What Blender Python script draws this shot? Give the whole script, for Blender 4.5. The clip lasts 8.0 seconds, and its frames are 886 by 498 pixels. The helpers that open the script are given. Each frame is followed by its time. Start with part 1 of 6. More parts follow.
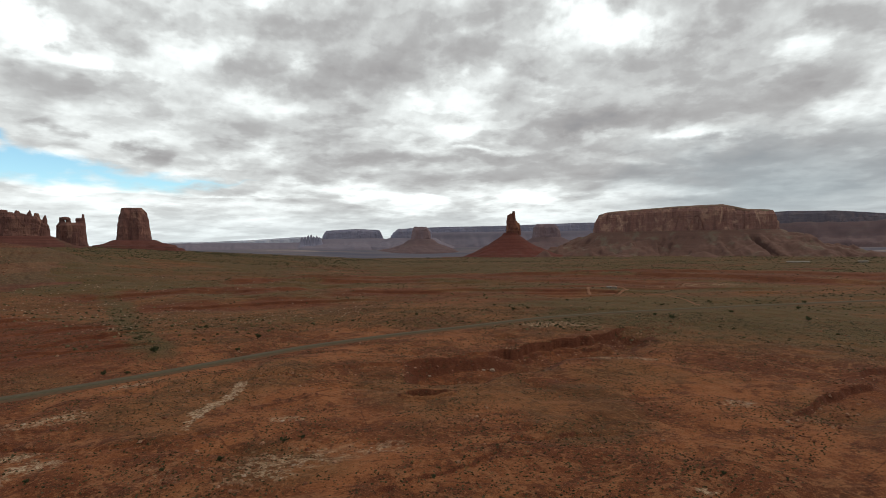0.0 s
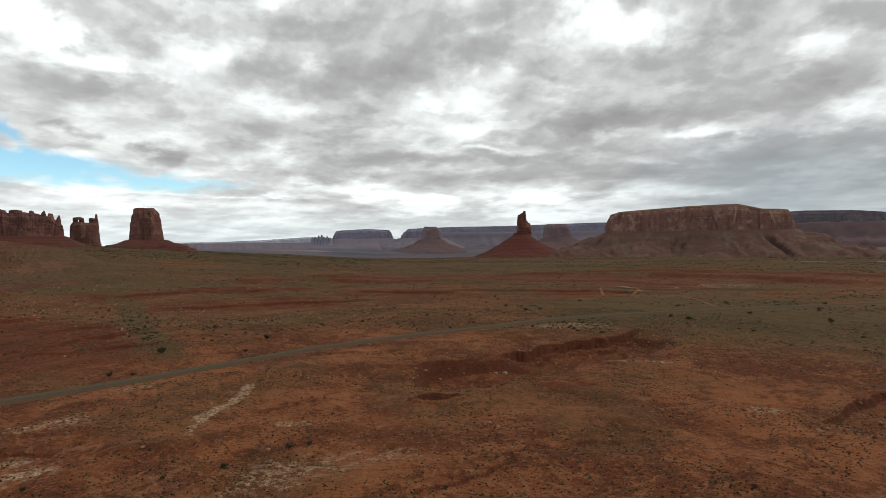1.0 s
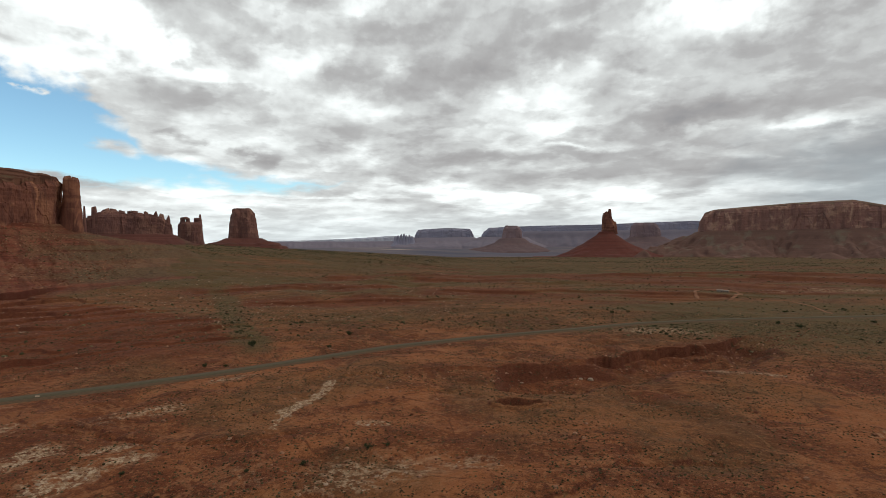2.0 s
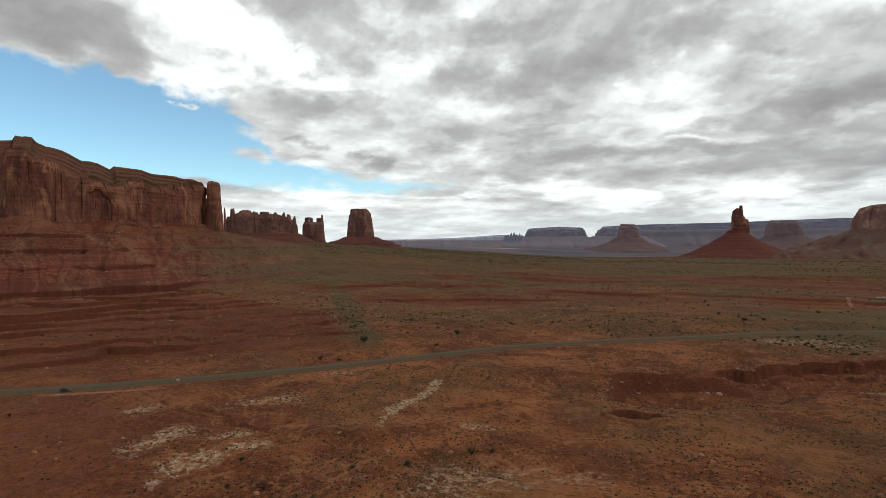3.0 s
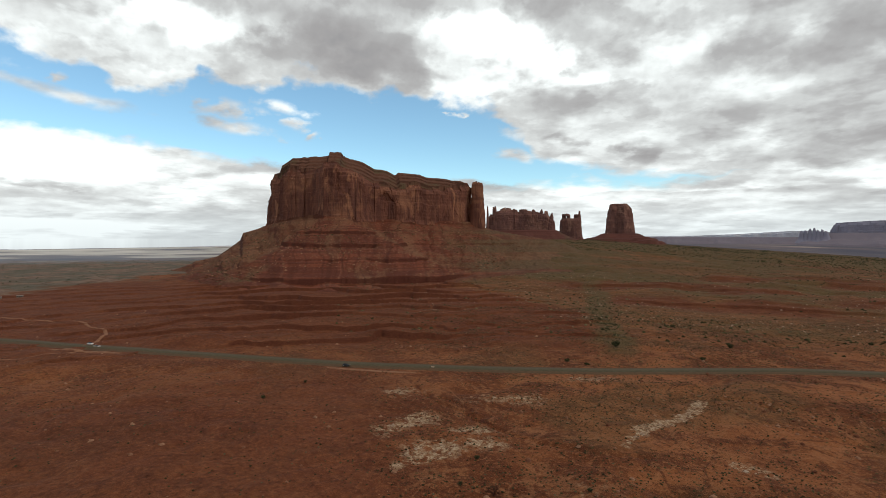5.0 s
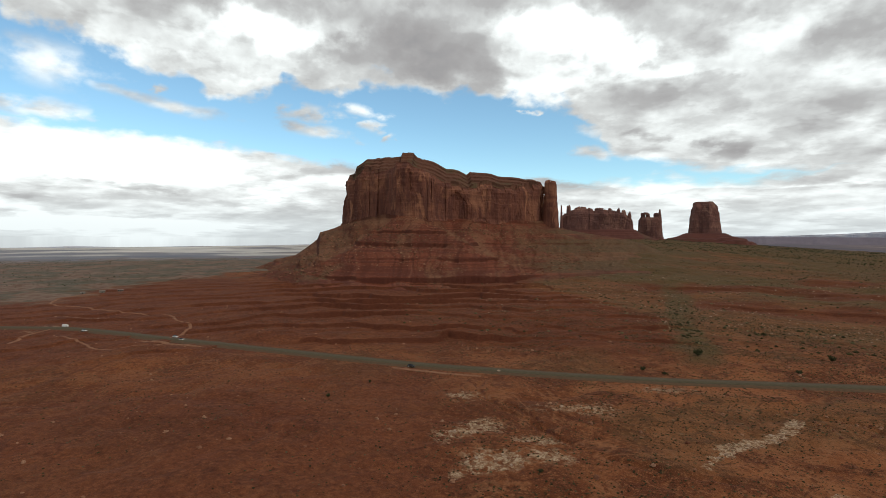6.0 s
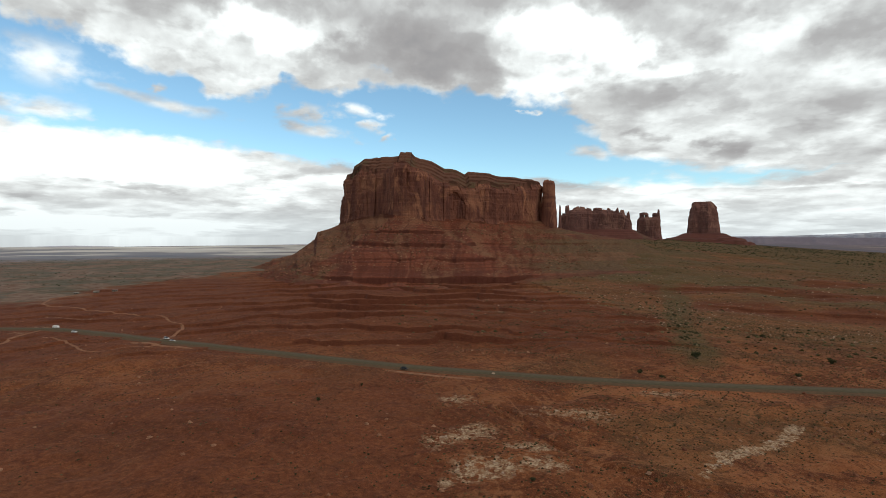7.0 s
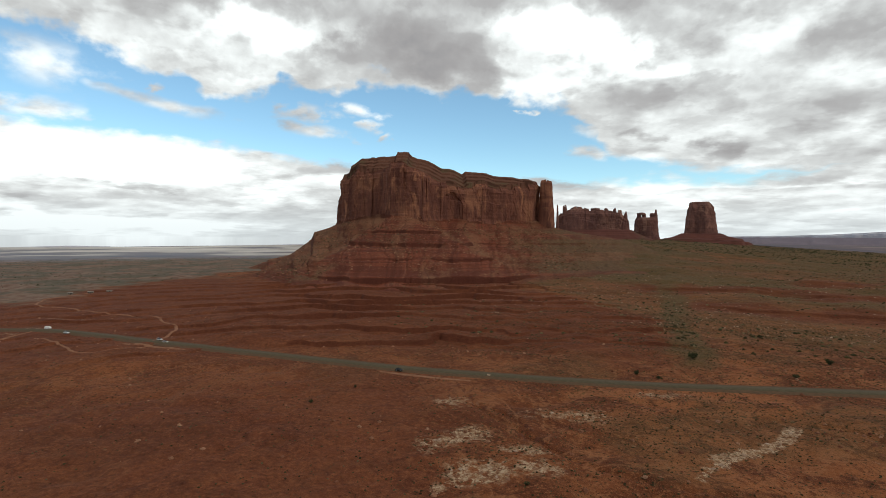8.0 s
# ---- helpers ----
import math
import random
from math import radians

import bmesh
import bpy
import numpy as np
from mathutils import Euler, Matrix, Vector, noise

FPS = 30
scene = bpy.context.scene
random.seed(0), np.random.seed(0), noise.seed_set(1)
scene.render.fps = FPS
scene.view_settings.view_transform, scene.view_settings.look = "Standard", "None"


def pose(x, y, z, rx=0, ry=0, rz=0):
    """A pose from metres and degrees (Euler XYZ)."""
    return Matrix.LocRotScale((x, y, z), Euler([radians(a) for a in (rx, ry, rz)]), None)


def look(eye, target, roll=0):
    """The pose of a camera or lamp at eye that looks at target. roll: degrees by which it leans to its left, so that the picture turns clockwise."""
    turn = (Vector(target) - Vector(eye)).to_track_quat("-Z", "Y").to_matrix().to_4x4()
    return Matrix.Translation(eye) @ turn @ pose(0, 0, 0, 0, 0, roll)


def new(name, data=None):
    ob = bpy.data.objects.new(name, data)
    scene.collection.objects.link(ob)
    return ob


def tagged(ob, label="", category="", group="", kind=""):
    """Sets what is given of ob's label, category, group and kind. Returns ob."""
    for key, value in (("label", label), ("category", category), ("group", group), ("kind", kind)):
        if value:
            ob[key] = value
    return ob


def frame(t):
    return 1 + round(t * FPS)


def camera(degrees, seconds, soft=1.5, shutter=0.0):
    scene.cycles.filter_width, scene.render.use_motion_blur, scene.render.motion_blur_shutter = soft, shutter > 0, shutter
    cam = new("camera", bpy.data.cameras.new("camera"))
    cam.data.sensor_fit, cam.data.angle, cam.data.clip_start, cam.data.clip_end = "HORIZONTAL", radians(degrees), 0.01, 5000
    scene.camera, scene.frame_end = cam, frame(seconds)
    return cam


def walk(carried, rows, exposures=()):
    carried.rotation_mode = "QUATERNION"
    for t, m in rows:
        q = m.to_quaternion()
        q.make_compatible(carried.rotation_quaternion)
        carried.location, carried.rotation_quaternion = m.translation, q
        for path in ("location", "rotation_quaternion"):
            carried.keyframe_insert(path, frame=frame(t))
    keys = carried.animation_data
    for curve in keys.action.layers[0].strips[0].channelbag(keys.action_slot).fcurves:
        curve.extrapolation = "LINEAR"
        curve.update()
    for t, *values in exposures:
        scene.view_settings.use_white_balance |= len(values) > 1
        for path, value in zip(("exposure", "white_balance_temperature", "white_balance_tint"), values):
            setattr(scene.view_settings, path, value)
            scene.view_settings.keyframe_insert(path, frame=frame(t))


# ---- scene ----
# ======== camera and its flight ========
cam = camera(79.3, 8.0, soft=0.55)
EYE = 75.0                      # height of the start over the road
FLIGHT = [                      # t, x, y, dz, yaw, pitch, roll
    (0.0, 0.0, 0.0, -0.1, 0.12, -0.52, -0.59), (0.5, -0.4, 4.3, -0.3, 0.51, -0.50, -0.59),
    (1.0, -0.8, 8.6, -0.5, 1.20, -0.50, -0.58), (1.2, -1.0, 10.4, -0.6, 2.65, -0.51, -0.53),
    (1.5, -1.3, 13.0, -0.6, 4.95, -0.52, -0.46), (1.7, -1.4, 14.7, -0.6, 6.85, -0.53, -0.42),
    (2.8, -2.0, 23.0, -0.5, 18.8, -0.58, -0.19), (3.0, -2.1, 24.5, -0.4, 21.58, -0.60, -0.16),
    (3.3, -2.4, 27.0, -0.3, 26.25, -0.66, -0.12), (3.5, -2.5, 28.7, -0.3, 29.40, -0.70, -0.09),
    (3.7, -2.6, 30.5, -0.3, 32.35, -0.73, -0.11), (4.0, -2.8, 33.2, -0.2, 35.84, -0.77, -0.13),
    (4.3, -3.3, 35.7, -0.2, 37.10, -0.79, -0.11), (4.5, -3.7, 37.3, -0.2, 37.63, -0.80, -0.10),
    (4.7, -4.4, 38.7, -0.2, 40.8, -0.87, -0.02), (5.0, -5.4, 40.7, -0.1, 48.77, -0.97, 0.12),
    (5.2, -6.0, 42.2, 0.0, 53.28, -1.00, 0.16), (6.3, -9.9, 50.3, 0.3, 56.62, -1.07, 0.29),
    (6.5, -10.4, 51.5, 0.4, 56.63, -1.08, 0.30), (7.0, -11.6, 53.6, 0.7, 56.44, -1.09, 0.33),
    (7.5, -12.6, 55.4, 0.8, 56.31, -1.09, 0.33), (8.0, -13.2, 56.6, 0.7, 56.21, -1.08, 0.34)]


def flight_pose(x, y, dz, yaw, pitch, roll):
    way = Vector((-math.sin(radians(yaw)) * math.cos(radians(pitch)),
                  math.cos(radians(yaw)) * math.cos(radians(pitch)), math.sin(radians(pitch))))
    eye = Vector((x, y, EYE + dz))
    return look(eye, eye + way, roll)


walk(cam, [(row[0], flight_pose(*row[1:])) for row in FLIGHT])

# ======== sky: Nishita air under a broken cloud deck, one soft sun ========
SUN_AZ, SUN_EL = -68.0, 42.0    # azimuth to the left of +y, elevation
world = bpy.data.worlds.new("sky")
scene.world = world
world.use_nodes = True


class Nodes:
    """Short hand for building a node tree."""

    def __init__(self, tree):
        self.tree = tree

    def add(self, kind, inputs=None):
        n = self.tree.nodes.new(kind)
        for key, value in (inputs or {}).items():
            if isinstance(value, bpy.types.NodeSocket):
                self.tree.links.new(value, n.inputs[key])
            else:
                n.inputs[key].default_value = value
        return n

    def math(self, op, a, b=0.0, clamp=False):
        n = self.add("ShaderNodeMath", {0: a, 1: b})
        n.operation, n.use_clamp = op, clamp
        return n.outputs[0]

    def vec(self, op, a, b=(0, 0, 0)):
        n = self.add("ShaderNodeVectorMath", {0: a, 1: b})
        n.operation = op
        return n.outputs["Value"] if op in ("LENGTH", "DISTANCE", "DOT_PRODUCT") else n.outputs[0]

    def noise(self, vector, scale, detail=4.0, rough=0.55, distort=0.0, dims="3D"):
        n = self.add("ShaderNodeTexNoise", {"Vector": vector, "Scale": scale, "Detail": detail, "Roughness": rough, "Distortion": distort})
        return n.outputs["Fac"]

    def step(self, value, lo, hi, to_lo=0.0, to_hi=1.0, smooth=True):
        n = self.add("ShaderNodeMapRange", {"Value": value, "From Min": lo, "From Max": hi, "To Min": to_lo, "To Max": to_hi})
        n.interpolation_type = "SMOOTHSTEP" if smooth else "LINEAR"
        return n.outputs[0]

    def mix(self, fac, a, b, blend="MIX"):
        n = self.add("ShaderNodeMix")
        n.data_type, n.blend_type = "RGBA", blend
        for key, value in ((0, fac), (6, a), (7, b)):
            if isinstance(value, bpy.types.NodeSocket):
                self.tree.links.new(value, n.inputs[key])
            else:
                n.inputs[key].default_value = value if key == 0 or len(value) == 4 else (*value, 1)
        return n.outputs[2]

    def ramp(self, fac, stops, mode="LINEAR"):
        n = self.add("ShaderNodeValToRGB", {"Fac": fac})
        n.color_ramp.interpolation = mode
        el = n.color_ramp.elements
        while len(el) < len(stops):
            el.new(0.5)
        for e, (p, c) in zip(el, stops):
            e.position, e.color = p, (c, c, c, 1) if isinstance(c, float) else (*c, 1)
        return n.outputs[0]

    def link(self, a, b):
        self.tree.links.new(a, b)


# cloud banks: brightness, bearing, elevation, half width, half height, tilt (degrees)
DARK_EAST = [(-0.3, 9.7, 17.3, 11.6, 2.7, -2), (-0.32, -17.3, 12.3, 14.1, 1.2, 1), (-0.26, -34.3, 13.7, 6.2, 1.8, -3), (-0.16, -4.1, 19.5, 7.2, 1.5, -3), (-0.16, -37.8, 16.9, 4.2, 2.6, 13), (-0.2, -20.0, 6.6, 12.7, 1.1, 3),
             (-0.16, 33.8, 13.5, 8.1, 1.4, 10), (-0.24, 28.5, 8.8, 2.8, 0.9, -4), (-0.2, 18.4, 7.7, 8.1, 0.8, 1), (-0.2, 8.7, 8.8, 11.7, 0.8, -1), (-0.14, -7.0, 9.3, 7.1, 0.7, 2), (-0.12, 14.3, 22.0, 7.4, 2.0, -4),
             (-0.12, 22.0, 13.0, 7.4, 1.2, 13), (-0.14, -29.9, 8.9, 6.4, 0.7, 6), (-0.12, -10.5, 10.6, 11.5, 0.6, 2), (-0.28, -34.0, 7.5, 12.0, 3.0, 0)]
DARK_WEST = [(-0.34, 57.6, 19.3, 12.5, 2.7, 3), (-0.18, 82.7, 16.6, 6.3, 1.1, -2), (-0.26, 19.8, 16.2, 4.6, 1.5, 5), (-0.14, 21.7, 11.1, 6.1, 1.9, 7), (-0.2, 36.1, 10.5, 2.1, 0.5, 4), (-0.24, 28.1, 8.7, 3.6, 1.0, 11),
             (-0.34, 87.4, 5.0, 5.6, 0.5, -2), (-0.16, 94.0, 3.6, 2.7, 0.4, -3), (-0.2, 86.5, 2.3, 4.1, 0.4, -2), (-0.2, 94.8, 2.0, 1.7, 0.3, -2), (-0.2, 58.9, 17.4, 9.2, 1.7, 4), (-0.14, 21.6, 5.3, 4.9, 0.5, 3)]
BRIGHT = [(0.5, -19.0, 20.7, 9.7, 2.7, 7), (0.45, 38.8, 18.2, 2.6, 2.3, -13), (0.22, 32.9, 16.1, 5.2, 0.7, 10), (0.26, -4.6, 10.1, 4.2, 0.5, 1), (0.3, -14.0, 10.7, 6.2, 0.6, 0), (0.24, -24.7, 9.9, 4.5, 0.6, 5),
          (0.22, 19.5, 4.4, 10.7, 1.1, -1), (0.22, 11.0, 6.1, 8.7, 0.7, -1), (0.2, -3.9, 5.2, 11.9, 1.1, 1), (0.5, 41.4, 20.2, 4.8, 3.0, 4), (0.2, 34.2, 15.6, 5.8, 1.1, 8), (0.5, 73.9, 20.4, 10.4, 1.9, -3),
          (0.5, 45.7, 20.6, 6.4, 2.3, 8), (0.55, 86.0, 6.8, 17.0, 3.6, 3), (0.3, 86.1, 1.1, 17.0, 2.6, -1), (0.2, 33.0, 4.2, 10.1, 1.3, 1)]
WISPS = [(93.2, 14.6, 3.5, 1.8, 9), (94.4, 11.0, 3.2, 0.8, -2), (83.7, 12.4, 4.8, 0.5, 7), (84.9, 13.7, 1.2, 0.5, -1), (71.1, 12.6, 2.3, 0.7, -3), (66.2, 13.4, 2.1, 0.6, 8), (70.0, 11.0, 2.6, 0.6, 8), (65.3, 11.9, 1.3, 0.5, 3),
         (62.5, 10.7, 1.3, 0.4, 4), (48.0, 13.2, 0.7, 0.3, 2), (41.6, 9.2, 2.2, 0.6, 11), (39.0, 11.1, 3.0, 1.3, 14), (35.0, 11.8, 0.9, 0.7, 4), (43.3, 5.5, 6.8, 0.5, 1)]
DECK_EDGE = [(-180, 6.0), (8, 5.0), (14.6, 5.6), (23, 6.2), (32.5, 6.9), (36.5, 7.4), (39.0, 8.8), (41, 11.6), (43.4, 13.3), (49.2, 14.4), (55.2, 14.8), (60, 15.4), (64.2, 16.3), (67.1, 15.3), (72.8, 15.4), (74.5, 13.9), (80.3, 13.5),
             (81.2, 15.3), (87.8, 15.9), (90.8, 17.1), (95.8, 18.4), (140, 24.0), (180, 14.0)]
LOW_EDGE = [(-180, 8.0), (10, 8.0), (17.6, 7.3), (21.8, 6.4), (27.2, 5.4), (32.6, 6.0), (43.0, 5.6), (64.8, 7.3), (70.6, 8.0), (73.9, 9.1), (81.8, 9.2), (92.1, 9.6), (95.9, 10.1), (180, 9.0)]


def build_sky():
    t = world.node_tree
    t.nodes.clear()
    k = Nodes(t)
    way = k.add("ShaderNodeTexCoord").outputs["Generated"]
    xyz = k.add("ShaderNodeSeparateXYZ", {0: way}).outputs
    el = k.math("MULTIPLY", k.math("ARCSINE", xyz[2]), 57.2958)
    az = k.math("MULTIPLY", k.math("ARCTAN2", k.math("MULTIPLY", xyz[0], -1.0), xyz[1]), 57.2958)
    # cloud rows crowd together towards the horizon, as seen along a level sheet
    crowd = k.math("MULTIPLY", k.math("LOGARITHM", k.math("ADD", k.math("MAXIMUM", el, 0.0), 5.0), 2.71828), 3.6)
    flat = k.add("ShaderNodeCombineXYZ", {0: k.math("DIVIDE", az, 8.0), 1: crowd, 2: 3.0}).outputs[0]
    small = k.vec("ADD", flat, (4.0, 7.0, 1.0))

    def lumps(where, scale, detail, rough, lift):
        """How far a cloud stands out over what lies above it: lit crowns, shaded floors."""
        return k.math("SUBTRACT", k.noise(where, scale, detail, rough), k.noise(k.vec("ADD", where, (0.03, lift, 0.0)), scale, detail, rough))

    big = k.noise(flat, 0.5, 2.0, 0.45)
    puff = k.noise(flat, 1.0, 4.0, 0.5)
    fray = k.math("SUBTRACT", k.noise(small, 2.4, 5.0, 0.52), 0.5)
    # azimuth and elevation, frayed by noise, in which the cloud banks are laid out
    reach = k.step(el, 0.0, 16.0, 0.25, 1.0, False)
    az_f = k.math("ADD", az, k.math("ADD", k.math("MULTIPLY", fray, 11.0), k.math("MULTIPLY", k.math("SUBTRACT", big, 0.5), 6.0)))
    el_f = k.math("ADD", el, k.math("MULTIPLY", reach, k.math("ADD", k.math("MULTIPLY", k.math("SUBTRACT", puff, 0.5), 5.0), k.math("MULTIPLY", fray, 4.6))))
    spot = k.add("ShaderNodeCombineXYZ", {0: az_f, 1: el_f, 2: 0.0}).outputs[0]
    el_w = k.math("ADD", el, k.math("ADD", k.math("MULTIPLY", k.math("SUBTRACT", puff, 0.5), 2.0), k.math("MULTIPLY", fray, 2.4)))
    wisp = k.add("ShaderNodeCombineXYZ", {0: k.math("ADD", az, k.math("MULTIPLY", fray, 12.0)), 1: el_w, 2: 0.0}).outputs[0]

    def bank(a, e, wide, high, tilt=0.0, soft=0.0, where=spot):
        m = k.add("ShaderNodeMapping", {"Vector": where, "Location": (a, e, 0), "Rotation": (0, 0, radians(tilt)), "Scale": (wide, high, 1)})
        m.vector_type = "TEXTURE"
        return k.step(k.vec("LENGTH", m.outputs[0]), 1.0, soft)

    turn = k.step(az, -180.0, 180.0, 0.0, 1.0, False)

    def edge(points):
        return k.math("MULTIPLY", k.ramp(turn, [((a + 180) / 360, e / 40) for a, e in points]), 40.0)

    # clear sky shows between the lower edge of the deck and the upper edge of the low cloud
    in_deck = k.step(k.math("SUBTRACT", el_f, edge(DECK_EDGE)), -0.5, 0.7)
    in_low = k.step(k.math("SUBTRACT", edge(LOW_EDGE), el_f), -0.5, 0.7)
    cover = k.math("MAXIMUM", in_deck, in_low)
    for b in WISPS:
        cover = k.math("MAXIMUM", cover, k.math("MULTIPLY", bank(b[0], b[1], 1.5 * b[2], 1.5 * b[3], b[4], 0.1, wisp), 0.95))
    # brightness of the cloud: bellies in shade, thin places lit through
    shade = k.math("ADD", k.step(az, 10.0, 50.0, 0.66, 0.74), k.math("MULTIPLY", k.math("SUBTRACT", 0.5, big), 0.36))
    shade = k.math("ADD", shade, k.math("MULTIPLY", lumps(flat, 0.75, 2.5, 0.42, 0.42), 0.95))
    shade = k.math("ADD", shade, k.math("MULTIPLY", lumps(small, 1.9, 4.0, 0.5, 0.22), 0.34))
    shade = k.math("ADD", shade, k.math("MULTIPLY", lumps(small, 5.0, 4.0, 0.52, 0.09), 0.17))
    shade = k.math("ADD", shade, k.math("MULTIPLY", k.step(el, 7.0, 2.0, 0.0, 0.16), k.math("MULTIPLY", k.step(az, -22.0, 0.0), k.step(az, 66.0, 48.0))))
    # separate bodies of cloud with fairly sharp outlines, and smaller scud below them
    for where, scale, low, high, amount in ((small, 0.6, 0.46, 0.54, 0.20), (flat, 1.5, 0.48, 0.56, 0.09), (small, 3.2, 0.50, 0.60, 0.05)):
        body = k.step(k.noise(k.vec("MULTIPLY", where, (0.8, 1.25, 1.0)), scale, 5.0, 0.52, 0.15), low, high)
        shade = k.math("SUBTRACT", shade, k.math("MULTIPLY", k.math("SUBTRACT", body, 0.5), amount))
    # the unseen sky overhead is made darker, to dim the light on the land
    shade = k.math("SUBTRACT", shade, k.step(el, 28.0, 50.0, 0.0, 0.32))
    for amount, *b in DARK_EAST + DARK_WEST + BRIGHT:
        wide = (b[0], b[1], b[2] * 1.2, max(b[3] * 1.4, 0.6 if amount < 0 else 1.1), b[4])
        shade = k.math("ADD", shade, k.math("MULTIPLY", bank(*wide), 1.1 * amount))
    cloud = k.ramp(k.step(shade, 0.0, 1.0, 0.0, 1.0, False), [(0.0, (0.315, 0.315, 0.325)), (0.25, (0.385, 0.380, 0.382)), (0.5, (0.472, 0.476, 0.476)), (0.74, (0.675, 0.700, 0.694)), (1.0, (1.06, 1.12, 1.11))])
    rain = bank(-33, 4.5, 22, 7.5)
    cloud = k.mix(k.math("MULTIPLY", rain, 0.62), cloud, (0.30, 0.37, 0.41))
    air = k.add("ShaderNodeTexSky")
    air.sky_type, air.sun_disc, air.sun_elevation, air.sun_rotation = "NISHITA", False, radians(SUN_EL), radians(-SUN_AZ)
    air.altitude, air.air_density, air.dust_density = 1600.0, 1.0, 0.6
    air_glow = k.mix(1.0, air.outputs[0], (1.45, 1.75, 1.62), "MULTIPLY")
    # the sky pales near the horizon
    haze = k.step(el, 5.0, 0.0)
    cloud = k.mix(k.math("MULTIPLY", haze, 0.45), cloud, (0.69, 0.78, 0.81))
    cloud10 = k.mix(1.0, cloud, (10.0, 10.0, 10.0), "MULTIPLY")
    sky = k.mix(cover, air_glow, cloud10)
    bg = k.add("ShaderNodeBackground", {"Color": sky, "Strength": 0.1})
    out = k.add("ShaderNodeOutputWorld")
    k.link(bg.outputs[0], out.inputs[0])


build_sky()
sun = new("sun", bpy.data.lights.new("sun", "SUN"))
sun.data.energy, sun.data.angle, sun.data.color = 0.9, radians(10), (1.0, 0.95, 0.88)
sun.matrix_world = look((0, 0, 900), (900 * math.sin(radians(SUN_AZ)), -900 * math.cos(radians(SUN_AZ)), 900 - 900 * math.tan(radians(SUN_EL))))
scene.view_settings.exposure = 0.0

# ======== materials ========
def material(name):
    m = bpy.data.materials.new(name)
    m.use_nodes = True
    m.node_tree.nodes.clear()
    return m, Nodes(m.node_tree)


def finish(m, k, colour, rough=0.9, bump=None, strength=0.5, distance=0.3):
    inputs = {"Base Color": colour, "Roughness": rough, "Specular IOR Level": 0.08}
    if bump is not None:
        inputs["Normal"] = k.add("ShaderNodeBump", {"Height": bump, "Strength": strength, "Distance": distance}).outputs[0]
    b = k.add("ShaderNodeBsdfPrincipled", inputs)
    k.link(b.outputs[0], k.add("ShaderNodeOutputMaterial").inputs[0])
    return m


def rock_material(name, base, dark, light, streak=0.06, band=0.12, fine=0.5):
    """Layered sandstone: upright varnish streaks, level beds, grain."""
    m, k = material(name)
    p = k.add("ShaderNodeNewGeometry").outputs["Position"]
    tall = k.vec("MULTIPLY", p, (streak, streak, streak * 0.16))
    varnish = k.noise(tall, 1.0, 4.0, 0.55, 0.6)
    thin = k.noise(k.vec("MULTIPLY", p, (streak * 4, streak * 4, streak * 0.35)), 1.0, 3.0, 0.55, 0.3)
    beds = k.noise(k.vec("MULTIPLY", p, (0.004, 0.004, band)), 1.0, 5.0, 0.65)
    patch = k.noise(p, 0.016, 5.0, 0.62, 0.5)
    grain = k.noise(p, fine, 6.0, 0.65)
    c = k.mix(k.math("MULTIPLY", k.step(varnish, 0.40, 0.66), 0.75), base, dark)
    c = k.mix(k.math("MULTIPLY", k.step(patch, 0.50, 0.68), 0.6), c, light)
    scar = k.noise(k.vec("MULTIPLY", p, (streak * 0.55, streak * 0.55, streak * 0.22)), 1.0, 6.0, 0.6, 0.8)
    c = k.mix(k.math("MULTIPLY", k.step(scar, 0.56, 0.66), 0.75), c, light)
    c = k.mix(k.math("MULTIPLY", k.step(thin, 0.54, 0.72), 0.6), c, dark)
    c = k.mix(k.math("MULTIPLY", k.step(beds, 0.50, 0.66), 0.35), c, dark)
    c = k.mix(k.math("MULTIPLY", k.step(grain, 0.55, 0.75), 0.3), c, light)
    h = k.math("ADD", k.math("MULTIPLY", varnish, 1.2), k.math("ADD", k.math("MULTIPLY", beds, 0.6), k.math("ADD", thin, grain)))
    return finish(m, k, c, 0.92, h, 0.6, 1.6)


def steep_ledge(k, lo, hi):
    """1 where the face is steep; bare beds and their shade are coloured darker."""
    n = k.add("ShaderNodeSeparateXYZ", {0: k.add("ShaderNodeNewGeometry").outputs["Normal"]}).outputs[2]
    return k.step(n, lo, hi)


def slope_material(name, base, dark, light, veg=(0.07, 0.065, 0.03), veg_amount=0.4, banding=1.0):
    """Talus: rubble, thin shale beds, sparse scrub."""
    m, k = material(name)
    p = k.add("ShaderNodeNewGeometry").outputs["Position"]
    beds = k.noise(k.vec("MULTIPLY", p, (0.003, 0.003, 0.16)), 1.0, 5.0, 0.65)
    patch = k.noise(p, 0.012, 5.0, 0.6)
    rubble = k.noise(p, 0.25, 6.0, 0.7)
    c = k.mix(k.math("MULTIPLY", k.step(beds, 0.4, 0.62), banding), base, dark)
    c = k.mix(k.math("MULTIPLY", k.step(patch, 0.52, 0.66), veg_amount), c, veg)
    c = k.mix(k.math("MULTIPLY", k.step(rubble, 0.58, 0.7), 0.55), c, light)
    c = k.mix(k.math("MULTIPLY", k.step(rubble, 0.42, 0.3), 0.5), c, dark)
    c = k.mix(k.math("MULTIPLY", steep_ledge(k, 0.70, 0.50), 0.85), c, tuple(v * 0.78 for v in dark))
    return finish(m, k, c, 0.95, k.math("ADD", rubble, k.math("MULTIPLY", beds, 0.6)), 0.7, 1.5)


def attribute(k, name):
    n = k.add("ShaderNodeAttribute")
    n.attribute_name = name
    return n.outputs["Fac"]


